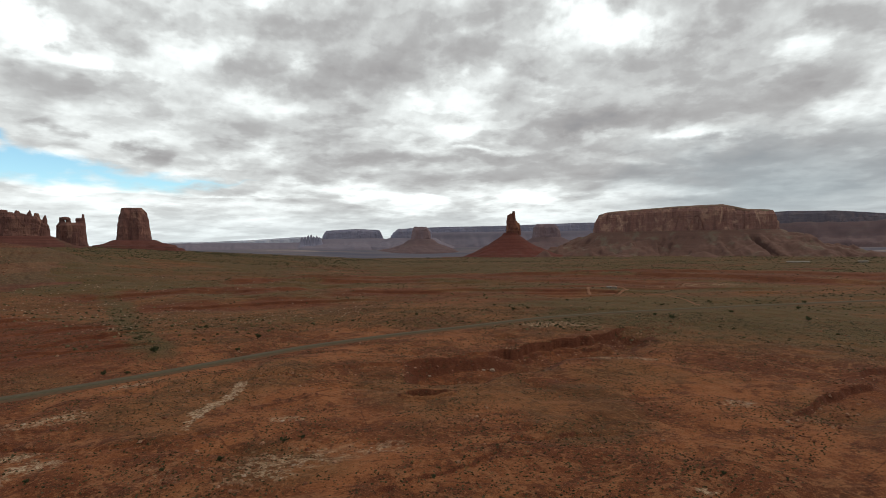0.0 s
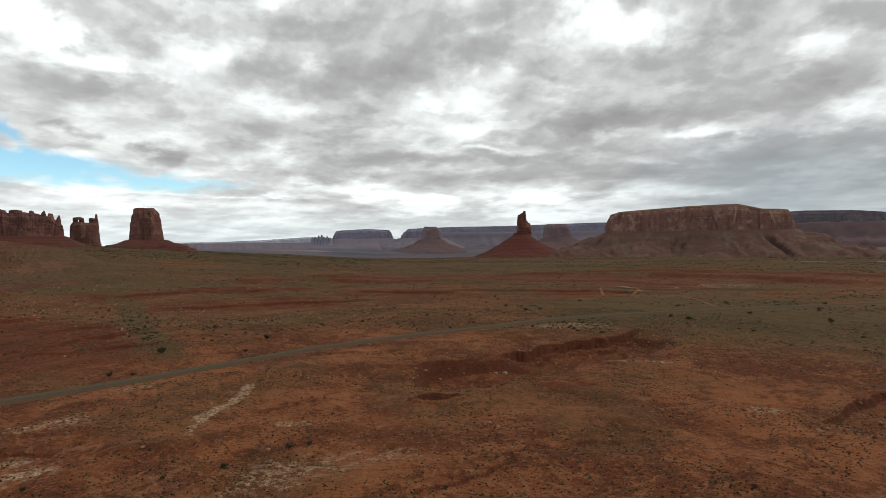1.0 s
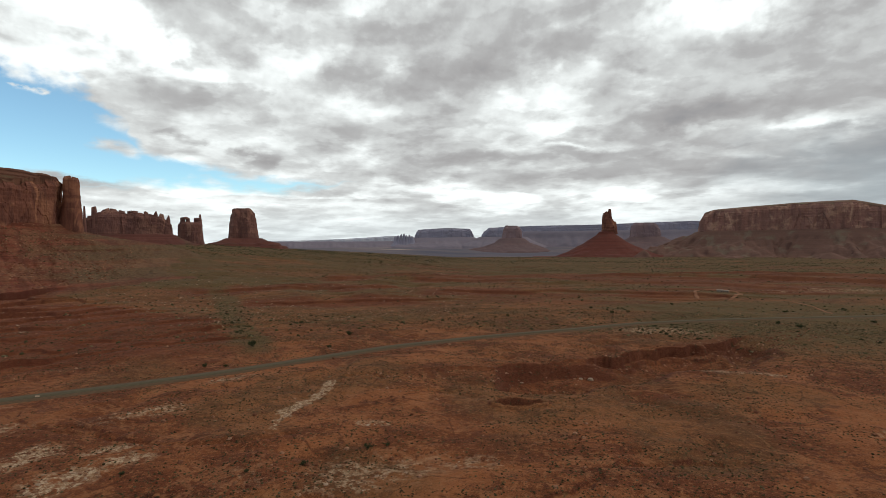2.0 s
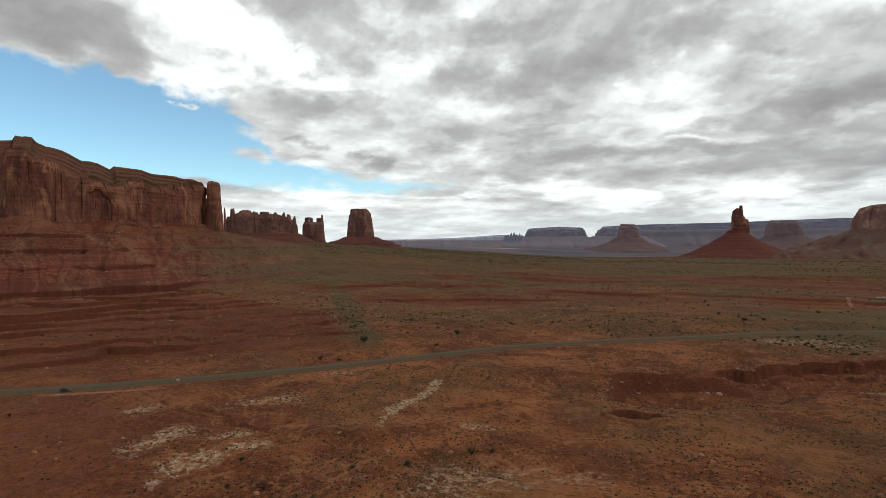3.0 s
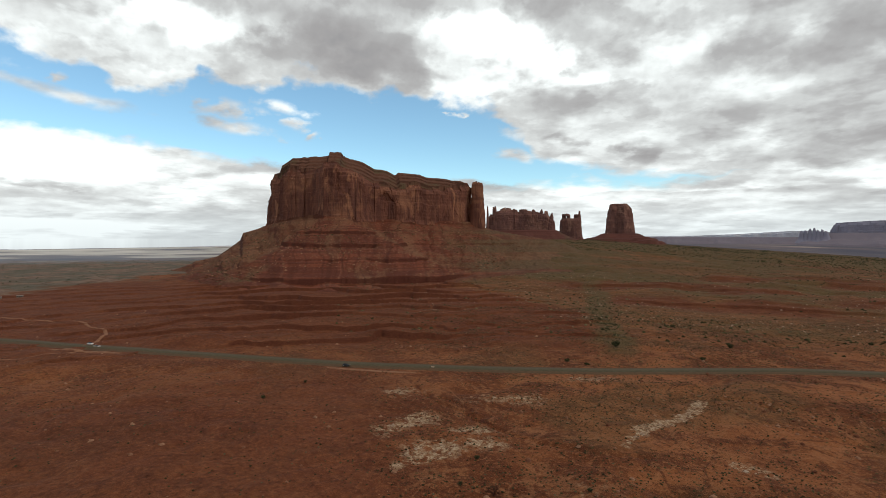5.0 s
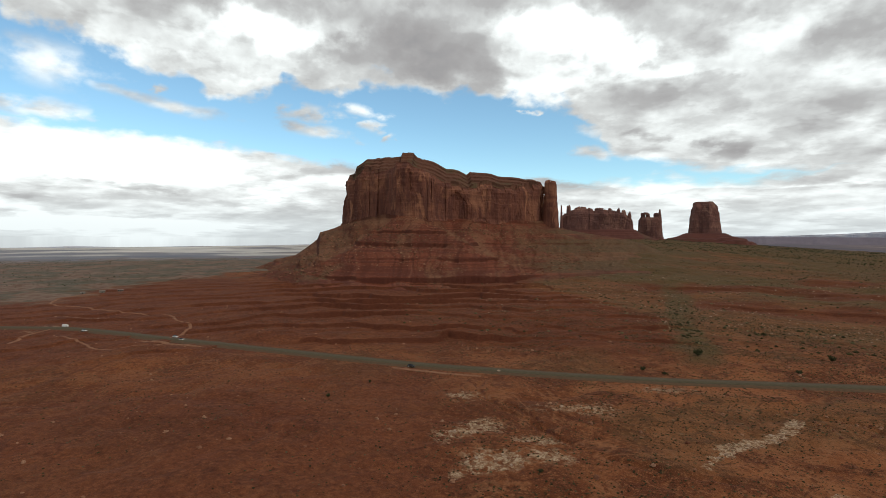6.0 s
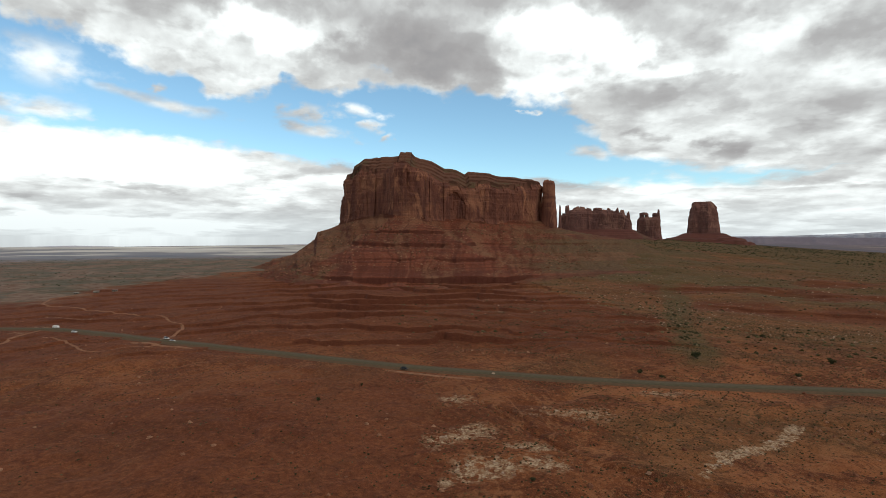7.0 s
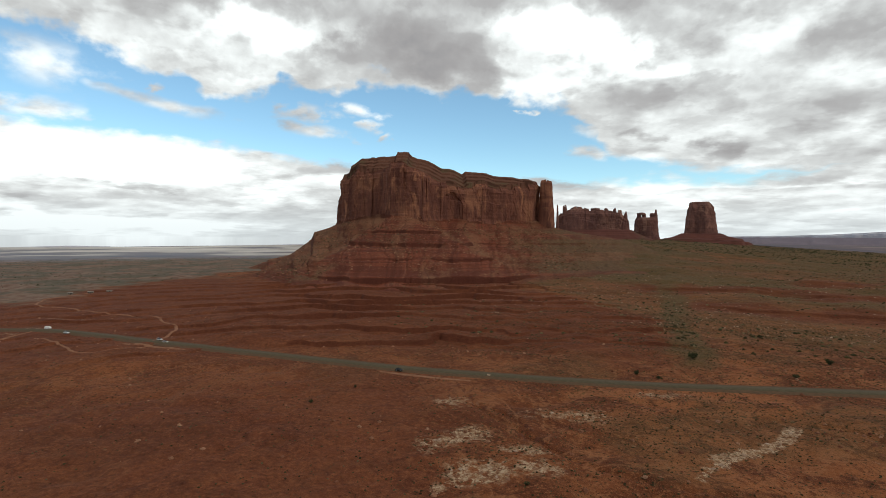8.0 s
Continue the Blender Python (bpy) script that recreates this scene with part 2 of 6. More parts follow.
def ground_material():
    m, k = material("desert_soil")
    p = k.add("ShaderNodeNewGeometry").outputs["Position"]
    wide = k.noise(p, 0.011, 6.0, 0.6, 0.5)
    mid = k.noise(p, 0.06, 6.0, 0.62, 0.4)
    near = k.noise(p, 0.5, 6.0, 0.68)
    speck = k.noise(p, 1.1, 3.0, 0.6)
    grit = k.noise(p, 2.6, 3.0, 0.65)
    c = k.mix(k.step(wide, 0.40, 0.60), (0.108, 0.031, 0.012), (0.245, 0.086, 0.032))
    c = k.mix(k.math("MULTIPLY", k.step(mid, 0.5, 0.62), 0.85), c, (0.095, 0.029, 0.013))
    c = k.mix(k.math("MULTIPLY", k.step(mid, 0.46, 0.34), 0.8), c, (0.260, 0.102, 0.041))
    creek = k.math("ABSOLUTE", k.math("SUBTRACT", k.noise(p, 0.013, 4.0, 0.55, 1.2), 0.5))
    c = k.mix(k.math("MULTIPLY", k.step(creek, 0.014, 0.003), 0.65), c, (0.060, 0.018, 0.009))
    net = k.math("ABSOLUTE", k.math("SUBTRACT", k.noise(p, 0.034, 5.0, 0.55, 0.9), 0.5))
    c = k.mix(k.math("MULTIPLY", k.step(net, 0.016, 0.003), 0.45), c, (0.066, 0.020, 0.010))
    wash = k.math("ABSOLUTE", k.math("SUBTRACT", k.noise(k.vec("ADD", p, (310.0, 70.0, 0.0)), 0.019, 5.0, 0.58, 0.7), 0.5))
    c = k.mix(k.math("MULTIPLY", k.step(wash, 0.02, 0.004), 0.4), c, (0.30, 0.130, 0.058))
    c = k.mix(k.math("MULTIPLY", k.step(near, 0.53, 0.64), 0.65), c, (0.285, 0.115, 0.048))
    c = k.mix(k.math("MULTIPLY", k.step(near, 0.46, 0.34), 0.55), c, (0.050, 0.017, 0.008))
    c = k.mix(k.math("MULTIPLY", attribute(k, "veg"), 0.75), c, k.mix(k.step(mid, 0.35, 0.65), (0.078, 0.050, 0.022), (0.132, 0.080, 0.034)))
    red = attribute(k, "red")
    c = k.mix(k.math("MULTIPLY", red, 0.8), c, k.mix(k.step(k.math("ADD", k.math("MULTIPLY", near, 0.5), k.math("MULTIPLY", mid, 0.5)), 0.40, 0.60), (0.074, 0.021, 0.011), (0.160, 0.050, 0.022)))
    c = k.mix(k.math("MULTIPLY", k.step(speck, 0.57, 0.68), 0.5), c, (0.042, 0.026, 0.012))
    veg = k.math("MULTIPLY", attribute(k, "veg"), k.step(k.math("ADD", k.math("MULTIPLY", mid, 0.5), k.math("MULTIPLY", speck, 0.5)), 0.38, 0.52))
    c = k.mix(k.math("MULTIPLY", veg, 0.7), c, k.mix(mid, (0.044, 0.040, 0.016), (0.090, 0.074, 0.030)))
    # risers go darker: shale tone, with the ledge's shade put into the colour
    c = k.mix(k.math("MULTIPLY", steep_ledge(k, 0.975, 0.88), 0.85), c, k.mix(near, (0.050, 0.014, 0.008), (0.110, 0.034, 0.018)))
    slab = k.noise(p, 0.27, 8.0, 0.63, 0.3)
    rock = attribute(k, "pale")
    crop = k.math("ADD", k.math("ADD", k.math("MULTIPLY", slab, 0.8), k.math("MULTIPLY", mid, 0.2)), k.math("MULTIPLY", rock, 0.11))
    pale = k.math("MULTIPLY", k.step(crop, 0.525, 0.56), k.math("MULTIPLY", rock, 1.6), True)
    seam = k.add("ShaderNodeTexVoronoi", {"Vector": k.vec("ADD", p, k.vec("MULTIPLY", k.add("ShaderNodeTexNoise", {"Vector": p, "Scale": 0.5}).outputs["Color"], (2.5, 2.5, 0.0))), "Scale": 0.42})
    seam.feature = "DISTANCE_TO_EDGE"
    pale = k.math("MULTIPLY", pale, k.step(seam.outputs["Distance"], 0.02, 0.09, 0.25, 1.0))
    c = k.mix(pale, c, k.mix(k.step(near, 0.4, 0.6), (0.24, 0.135, 0.072), (0.43, 0.315, 0.205)))
    c = k.mix(k.math("MULTIPLY", k.math("MULTIPLY", k.step(grit, 0.53, 0.66), k.step(red, 0.2, 0.9, 1.0, 0.35)), 0.55), c, (0.29, 0.125, 0.056))
    c = k.mix(k.math("MULTIPLY", k.step(grit, 0.46, 0.36), 0.4), c, (0.040, 0.014, 0.006))
    # low cushions of grass and saltbush, too small to stand alone
    level = k.vec("MULTIPLY", p, (1.0, 1.0, 0.0))
    for scale, size, colour, shift in ((0.50, 0.26, (0.034, 0.026, 0.011), 0.47), (0.30, 0.22, (0.060, 0.052, 0.020), 0.50), (0.85, 0.24, (0.045, 0.020, 0.010), 0.46)):
        cell = k.add("ShaderNodeTexVoronoi", {"Vector": level, "Scale": scale}).outputs["Distance"]
        amount = k.step(k.noise(level, 0.03 * scale + 0.01, 3.0, 0.5), shift - 0.06, shift + 0.08)
        c = k.mix(k.math("MULTIPLY", k.math("MULTIPLY", k.step(cell, size, size * 0.6), amount), k.step(red, 0.2, 0.9, 0.75, 0.12)), c, colour)
    # larger bushes and bare stones on the scrub flats
    scrubby = k.step(attribute(k, "veg"), 0.1, 0.5)
    for scale, size, colour in ((0.11, 0.20, (0.026, 0.025, 0.011)), (0.19, 0.20, (0.034, 0.031, 0.013)), (0.16, 0.15, (0.21, 0.145, 0.082))):
        cell = k.add("ShaderNodeTexVoronoi", {"Vector": level, "Scale": scale}).outputs["Distance"]
        c = k.mix(k.math("MULTIPLY", k.math("MULTIPLY", k.step(cell, size, size * 0.6), k.step(k.noise(level, 0.012, 3.0, 0.5), 0.42, 0.54)), scrubby), c, colour)
    # the far floor goes slate blue with distance: haze put into the colour
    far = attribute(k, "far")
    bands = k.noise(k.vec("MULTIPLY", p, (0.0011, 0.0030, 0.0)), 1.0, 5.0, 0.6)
    hazed_c = k.ramp(bands, [(0.36, (0.086, 0.084, 0.110)), (0.48, (0.116, 0.103, 0.122)), (0.60, (0.165, 0.130, 0.132)), (0.70, (0.42, 0.34, 0.28))])
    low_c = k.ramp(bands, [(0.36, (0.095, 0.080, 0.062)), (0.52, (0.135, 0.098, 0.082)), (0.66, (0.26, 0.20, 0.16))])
    hazed_c = k.mix(k.step(attribute(k, "haze_depth"), 0.40, 0.85), low_c, hazed_c)
    c = k.mix(far, c, hazed_c)
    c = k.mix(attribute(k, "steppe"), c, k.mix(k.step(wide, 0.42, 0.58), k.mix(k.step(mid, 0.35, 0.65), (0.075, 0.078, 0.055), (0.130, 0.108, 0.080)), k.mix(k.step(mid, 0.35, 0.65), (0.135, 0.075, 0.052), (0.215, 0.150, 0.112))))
    # sunlit strips, blue cloud shade and pale haze are painted in by this ramp
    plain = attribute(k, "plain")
    bed = k.math("ADD", k.noise(k.vec("MULTIPLY", p, (0.0014, 0.0011, 0.0)), 1.0, 5.0, 0.58), k.math("MULTIPLY", attribute(k, "haze_depth"), 0.12))
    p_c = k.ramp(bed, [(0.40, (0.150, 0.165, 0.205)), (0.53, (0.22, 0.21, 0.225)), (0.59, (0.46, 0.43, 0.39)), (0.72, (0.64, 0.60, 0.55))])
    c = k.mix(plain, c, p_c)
    h = k.math("ADD", k.math("MULTIPLY", near, 0.7), k.math("ADD", k.math("MULTIPLY", mid, 1.6), k.math("MULTIPLY", speck, 0.25)))
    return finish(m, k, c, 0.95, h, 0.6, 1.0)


def plain_material(name, a, b, scale=1.0, rough=0.8, metal=0.0):
    m, k = material(name)
    p = k.add("ShaderNodeNewGeometry").outputs["Position"]
    n = k.noise(p, scale, 5.0, 0.6)
    finish(m, k, k.mix(k.step(n, 0.35, 0.65), a, b), rough, n, 0.2, 0.02)
    return m


def mesa_talus_material():
    """Red shale with bare dark ledges; fans of tan rubble and thin scrub lie over it."""
    m, k = material("mesa_shale_and_rubble")
    p = k.add("ShaderNodeNewGeometry").outputs["Position"]
    beds = k.noise(k.vec("MULTIPLY", p, (0.003, 0.003, 0.22)), 1.0, 5.0, 0.65)
    patch = k.noise(p, 0.02, 5.0, 0.62)
    rubble = k.noise(p, 0.22, 6.0, 0.72)
    blocks = k.add("ShaderNodeTexVoronoi", {"Vector": p, "Scale": 0.16}).outputs["Distance"]
    c = k.mix(k.step(beds, 0.42, 0.60), (0.172, 0.053, 0.029), (0.110, 0.033, 0.020))
    c = k.mix(k.math("MULTIPLY", k.step(patch, 0.5, 0.64), 0.55), c, (0.175, 0.064, 0.035))
    tan = k.mix(k.step(patch, 0.4, 0.6), (0.145, 0.080, 0.041), (0.205, 0.102, 0.056))
    c = k.mix(k.math("MULTIPLY", k.math("ADD", attribute(k, "scree"), k.math("ADD", k.math("MULTIPLY", k.math("SUBTRACT", rubble, 0.5), 1.6), k.math("MULTIPLY", k.math("SUBTRACT", patch, 0.58), 2.2)), True), 0.8), c, tan)
    c = k.mix(k.math("MULTIPLY", k.step(attribute(k, "rill"), 0.62, 0.88), 0.5), c, (0.070, 0.022, 0.013))
    c = k.mix(k.math("MULTIPLY", k.step(attribute(k, "rill"), 0.42, 0.25), 0.35), c, (0.215, 0.085, 0.048))
    c = k.mix(k.math("MULTIPLY", k.math("ADD", attribute(k, "scrub"), k.math("MULTIPLY", k.math("SUBTRACT", patch, 0.55), 1.5), True), 0.85), c, k.mix(k.step(rubble, 0.4, 0.6), (0.060, 0.043, 0.021), (0.125, 0.080, 0.042)))
    c = k.mix(k.math("MULTIPLY", k.step(rubble, 0.57, 0.68), 0.55), c, (0.24, 0.125, 0.074))
    c = k.mix(k.math("MULTIPLY", k.step(rubble, 0.44, 0.32), 0.6), c, (0.062, 0.022, 0.014))
    c = k.mix(k.math("MULTIPLY", k.step(blocks, 0.20, 0.10), k.step(patch, 0.46, 0.56)), c, (0.27, 0.155, 0.095))
    c = k.mix(k.math("MULTIPLY", steep_ledge(k, 0.82, 0.64), 0.85), c, k.mix(beds, (0.050, 0.016, 0.010), (0.090, 0.028, 0.018)))
    return finish(m, k, c, 0.95, k.math("ADD", rubble, k.math("MULTIPLY", beds, 0.6)), 0.8, 2.0)


MESA_TALUS = mesa_talus_material()
SOIL = ground_material()
ROCK = rock_material("red_sandstone", (0.165, 0.066, 0.044), (0.080, 0.034, 0.026), (0.33, 0.150, 0.082))
# lighter rock and talus beyond the valley, with its haze mixed into the colours
ROCK_MID = rock_material("hazed_valley_sandstone", (0.235, 0.118, 0.092), (0.130, 0.070, 0.060), (0.45, 0.275, 0.19), 0.03, 0.06, 0.2)
TALUS_MID = slope_material("hazed_valley_talus", (0.150, 0.082, 0.062), (0.100, 0.055, 0.045), (0.23, 0.155, 0.115), (0.160, 0.122, 0.086), 0.8, 0.35)
TALUS_SPIRE = slope_material("red_shale_cone", (0.125, 0.040, 0.029), (0.100, 0.033, 0.025), (0.16, 0.064, 0.044), (0.095, 0.050, 0.034), 0.3)
# far rock and talus: the haze of distance is put into these base colours
ROCK_FAR = rock_material("haze_violet_rock", (0.215, 0.145, 0.147), (0.175, 0.125, 0.135), (0.26, 0.18, 0.17), 0.012, 0.03, 0.05)
TALUS_FAR = slope_material("haze_violet_talus", (0.145, 0.093, 0.090), (0.130, 0.087, 0.088), (0.165, 0.108, 0.10), (0.14, 0.10, 0.093), 0.5)
ROCK_HAZE_VIOLET = rock_material("haze_slate_rock", (0.15, 0.125, 0.140), (0.115, 0.098, 0.118), (0.195, 0.150, 0.155), 0.012, 0.03, 0.05)
ROCK_HAZE_BLUE = rock_material("haze_blue_rock", (0.24, 0.225, 0.28), (0.22, 0.21, 0.265), (0.27, 0.245, 0.28), 0.01, 0.03, 0.04)
TALUS_HAZE_BLUE = slope_material("haze_blue_talus", (0.20, 0.168, 0.192), (0.185, 0.162, 0.192), (0.22, 0.18, 0.195), (0.195, 0.17, 0.192), 0.5)
ASPHALT = plain_material("weathered_asphalt", (0.080, 0.064, 0.038), (0.096, 0.078, 0.048), 0.4, 0.9)
GRAVEL = plain_material("gravel_shoulder", (0.115, 0.066, 0.036), (0.085, 0.056, 0.032), 0.5, 0.95)
TRACK = plain_material("packed_sand", (0.26, 0.130, 0.075), (0.19, 0.088, 0.048), 0.3, 0.95)
# palest far copy, with the horizon's haze painted in as colour
ROCK_HAZE_PALE = rock_material("haze_pale_rock", (0.48, 0.48, 0.53), (0.40, 0.41, 0.48), (0.56, 0.53, 0.53), 0.01, 0.03, 0.04)
# middle-distance buttes: a little bluish haze is mixed into rock and shale
ROCK_HAZE = rock_material("hazed_sandstone", (0.165, 0.078, 0.062), (0.092, 0.046, 0.041), (0.29, 0.155, 0.110), 0.05)
TALUS_HAZE = slope_material("hazed_shale", (0.125, 0.048, 0.036), (0.090, 0.036, 0.029), (0.19, 0.105, 0.075))
CAP = slope_material("bedded_cap", (0.125, 0.055, 0.034), (0.075, 0.034, 0.023), (0.20, 0.105, 0.06), (0.085, 0.062, 0.032), 0.8, 0.45)
# lighter than bedded_cap: the same valley haze is in its colours
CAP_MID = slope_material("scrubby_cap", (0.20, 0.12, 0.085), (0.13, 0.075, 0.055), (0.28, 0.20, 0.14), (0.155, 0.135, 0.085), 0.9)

# ======== noise and mesh helpers ========
def hashed(ix, iy, iz, seed):
    h = (ix * 374761393 + iy * 668265263 + iz * 2147483647 + seed * 974711) & 0x7FFFFFFF
    h = ((h ^ (h >> 13)) * 1274126177) & 0x7FFFFFFF
    return ((h ^ (h >> 16)) & 0xFFFF) / 65535.0


def value_noise(x, y, z=0.0, seed=0):
    if np.ndim(z) == 0 and z == 0:
        x, y = np.broadcast_arrays(np.asarray(x, float), np.asarray(y, float))
        ix, iy = np.floor(x).astype(np.int64), np.floor(y).astype(np.int64)
        fx, fy = x - ix, y - iy
        fx, fy = fx * fx * (3 - 2 * fx), fy * fy * (3 - 2 * fy)
        low = hashed(ix, iy, 0, seed) * (1 - fx) + hashed(ix + 1, iy, 0, seed) * fx
        high = hashed(ix, iy + 1, 0, seed) * (1 - fx) + hashed(ix + 1, iy + 1, 0, seed) * fx
        return low + (high - low) * fy
    x, y, z = np.broadcast_arrays(np.asarray(x, float), np.asarray(y, float), np.asarray(z, float))
    ix, iy, iz = (np.floor(v).astype(np.int64) for v in (x, y, z))
    fx, fy, fz = x - ix, y - iy, z - iz
    fx, fy, fz = (f * f * (3 - 2 * f) for f in (fx, fy, fz))
    out = 0
    for dz, wz in ((0, 1 - fz), (1, fz)):
        for dy, wy in ((0, 1 - fy), (1, fy)):
            for dx, wx in ((0, 1 - fx), (1, fx)):
                out = out + hashed(ix + dx, iy + dy, iz + dz, seed) * wx * wy * wz
    return out


def fbm(x, y, z=0.0, octaves=4, seed=0, gain=0.5):
    total, amp, norm, f = 0, 1.0, 0.0, 1.0
    for i in range(octaves):
        total = total + amp * value_noise(np.asarray(x) * f + 17.3 * i, np.asarray(y) * f - 9.1 * i, np.asarray(z) * f, seed + i)
        norm, amp, f = norm + amp, amp * gain, f * 2.03
    return total / norm - 0.5


def ridged(x, y, z=0.0, octaves=3, seed=0):
    total, amp, norm, f = 0, 1.0, 0.0, 1.0
    for i in range(octaves):
        total = total + amp * (1 - np.abs(2 * value_noise(np.asarray(x) * f + 5.7 * i, np.asarray(y) * f, np.asarray(z) * f, seed + i) - 1))
        norm, amp, f = norm + amp, amp * 0.5, f * 2.1
    return total / norm


def smooth(v, lo, hi):
    w = np.clip((np.asarray(v, float) - lo) / (hi - lo), 0, 1)
    return w * w * (3 - 2 * w)


def terraced(z, height, sharp=0.7):
    """Steps of that height; each has a long tread and a short riser."""
    q = np.asarray(z) / height
    return height * (np.floor(q) + 0.35 * (q - np.floor(q)) + 0.65 * smooth(q - np.floor(q), sharp, 1.0))


def grid_faces(nu, nv, closed):
    i, j = np.meshgrid(np.arange(nv - 1), np.arange(nu if closed else nu - 1), indexing="ij")
    a, b = i * nu + j, i * nu + (j + 1) % nu
    return np.stack([a, b, b + nu, a + nu], -1).reshape(-1, 4)


def raw_mesh(name, verts, quads, mat, shade_smooth=True):
    verts, quads = np.asarray(verts, np.float32), np.asarray(quads, np.int32)
    n = quads.shape[1]
    me = bpy.data.meshes.new(name)
    me.vertices.add(len(verts))
    me.vertices.foreach_set("co", verts.ravel())
    me.loops.add(quads.size)
    me.loops.foreach_set("vertex_index", quads.ravel())
    me.polygons.add(len(quads))
    me.polygons.foreach_set("loop_start", np.arange(0, quads.size, n, dtype=np.int32))
    me.polygons.foreach_set("loop_total", np.full(len(quads), n, np.int32))
    me.polygons.foreach_set("use_smooth", np.full(len(quads), shade_smooth))
    me.update(calc_edges=True)
    me.validate()
    me.materials.append(mat)
    return me


def child(name, me, parent, label=""):
    ob = new(name, me)
    ob.parent = parent
    return tagged(ob, label)


def part(name, bm, mat, parent, label=""):
    me = bpy.data.meshes.new(name)
    bm.to_mesh(me)
    bm.free()
    me.materials.append(mat)
    return child(name, me, parent, label)


# ======== plan of the land ========
HUB = np.array([-8.0, 40.0])    # the plan is laid out round this point


def place(azimuth, reach):
    """A point of the plan by its bearing to the left of +y and its distance."""
    a = radians(azimuth)
    return np.array([HUB[0] - reach * math.sin(a), HUB[1] + reach * math.cos(a)])


def polar(x, y):
    dx, dy = np.asarray(x) - HUB[0], np.asarray(y) - HUB[1]
    return np.degrees(np.arctan2(-dx, dy)), np.hypot(dx, dy)


def line_distance(x, y, points):
    """Distance to a polyline, the side (positive to its right) and how far along it."""
    x, y = np.asarray(x, float), np.asarray(y, float)
    best, side, along, run = np.full(x.shape, 1e9), np.zeros(x.shape), np.zeros(x.shape), 0.0
    for (x0, y0), (x1, y1) in zip(points[:-1], points[1:]):
        dx, dy = x1 - x0, y1 - y0
        length = math.hypot(dx, dy)
        t = np.clip(((x - x0) * dx + (y - y0) * dy) / length**2, 0, 1)
        d = np.hypot(x - x0 - t * dx, y - y0 - t * dy)
        closer = d < best
        best = np.where(closer, d, best)
        side = np.where(closer, np.sign((x - x0) * dy - (y - y0) * dx), side)
        along = np.where(closer, run + t * length, along)
        run += length
    return best, side, along, run


ROAD = [(-760, -330), (-640, -130), (-585, -20), (-553, 25), (-515, 56), (-446, 99), (-363, 157), (-281, 214), (-219, 268), (-177, 310), (-146, 347),
        (-103, 397), (-42, 446), (33, 494), (93, 537), (191, 577), (350, 622), (600, 668), (1100, 720)]
SCARP = [(-82, 316), (-50, 330), (-22, 341), (8, 352), (38, 371), (74, 403), (132, 452), (190, 493)]
GULLY = [(146, 226), (176, 252), (205, 282), (245, 306), (310, 330), (400, 345)]
WASH = [(-200, 368), (-210, 382), (-248, 436), (-300, 500), (-335, 556), (-420, 690), (-525, 820), (-600, 930), (-740, 1060)]
STREAK = [(-112, 294), (-108, 280), (-108, 260), (-112, 240), (-108, 222)]


LEDGES = [(-48, -6, 1180, 6.0), (-48, -10, 1290, 4.0), (-20, 10, 800, 3.5), (-2, 24, 1040, 4.5), (-30, 2, 980, 3.0), (8, 30, 700, 3.0), (14, 34, 880, 3.5)]   # bearings, reach and height of red ledges on the flats


def apron_edge(r):
    """The bearing at which the red apron of the mesa gives way to scrub."""
    return np.interp(r, [300, 480, 640, 900], [27, 31, 37, 45])


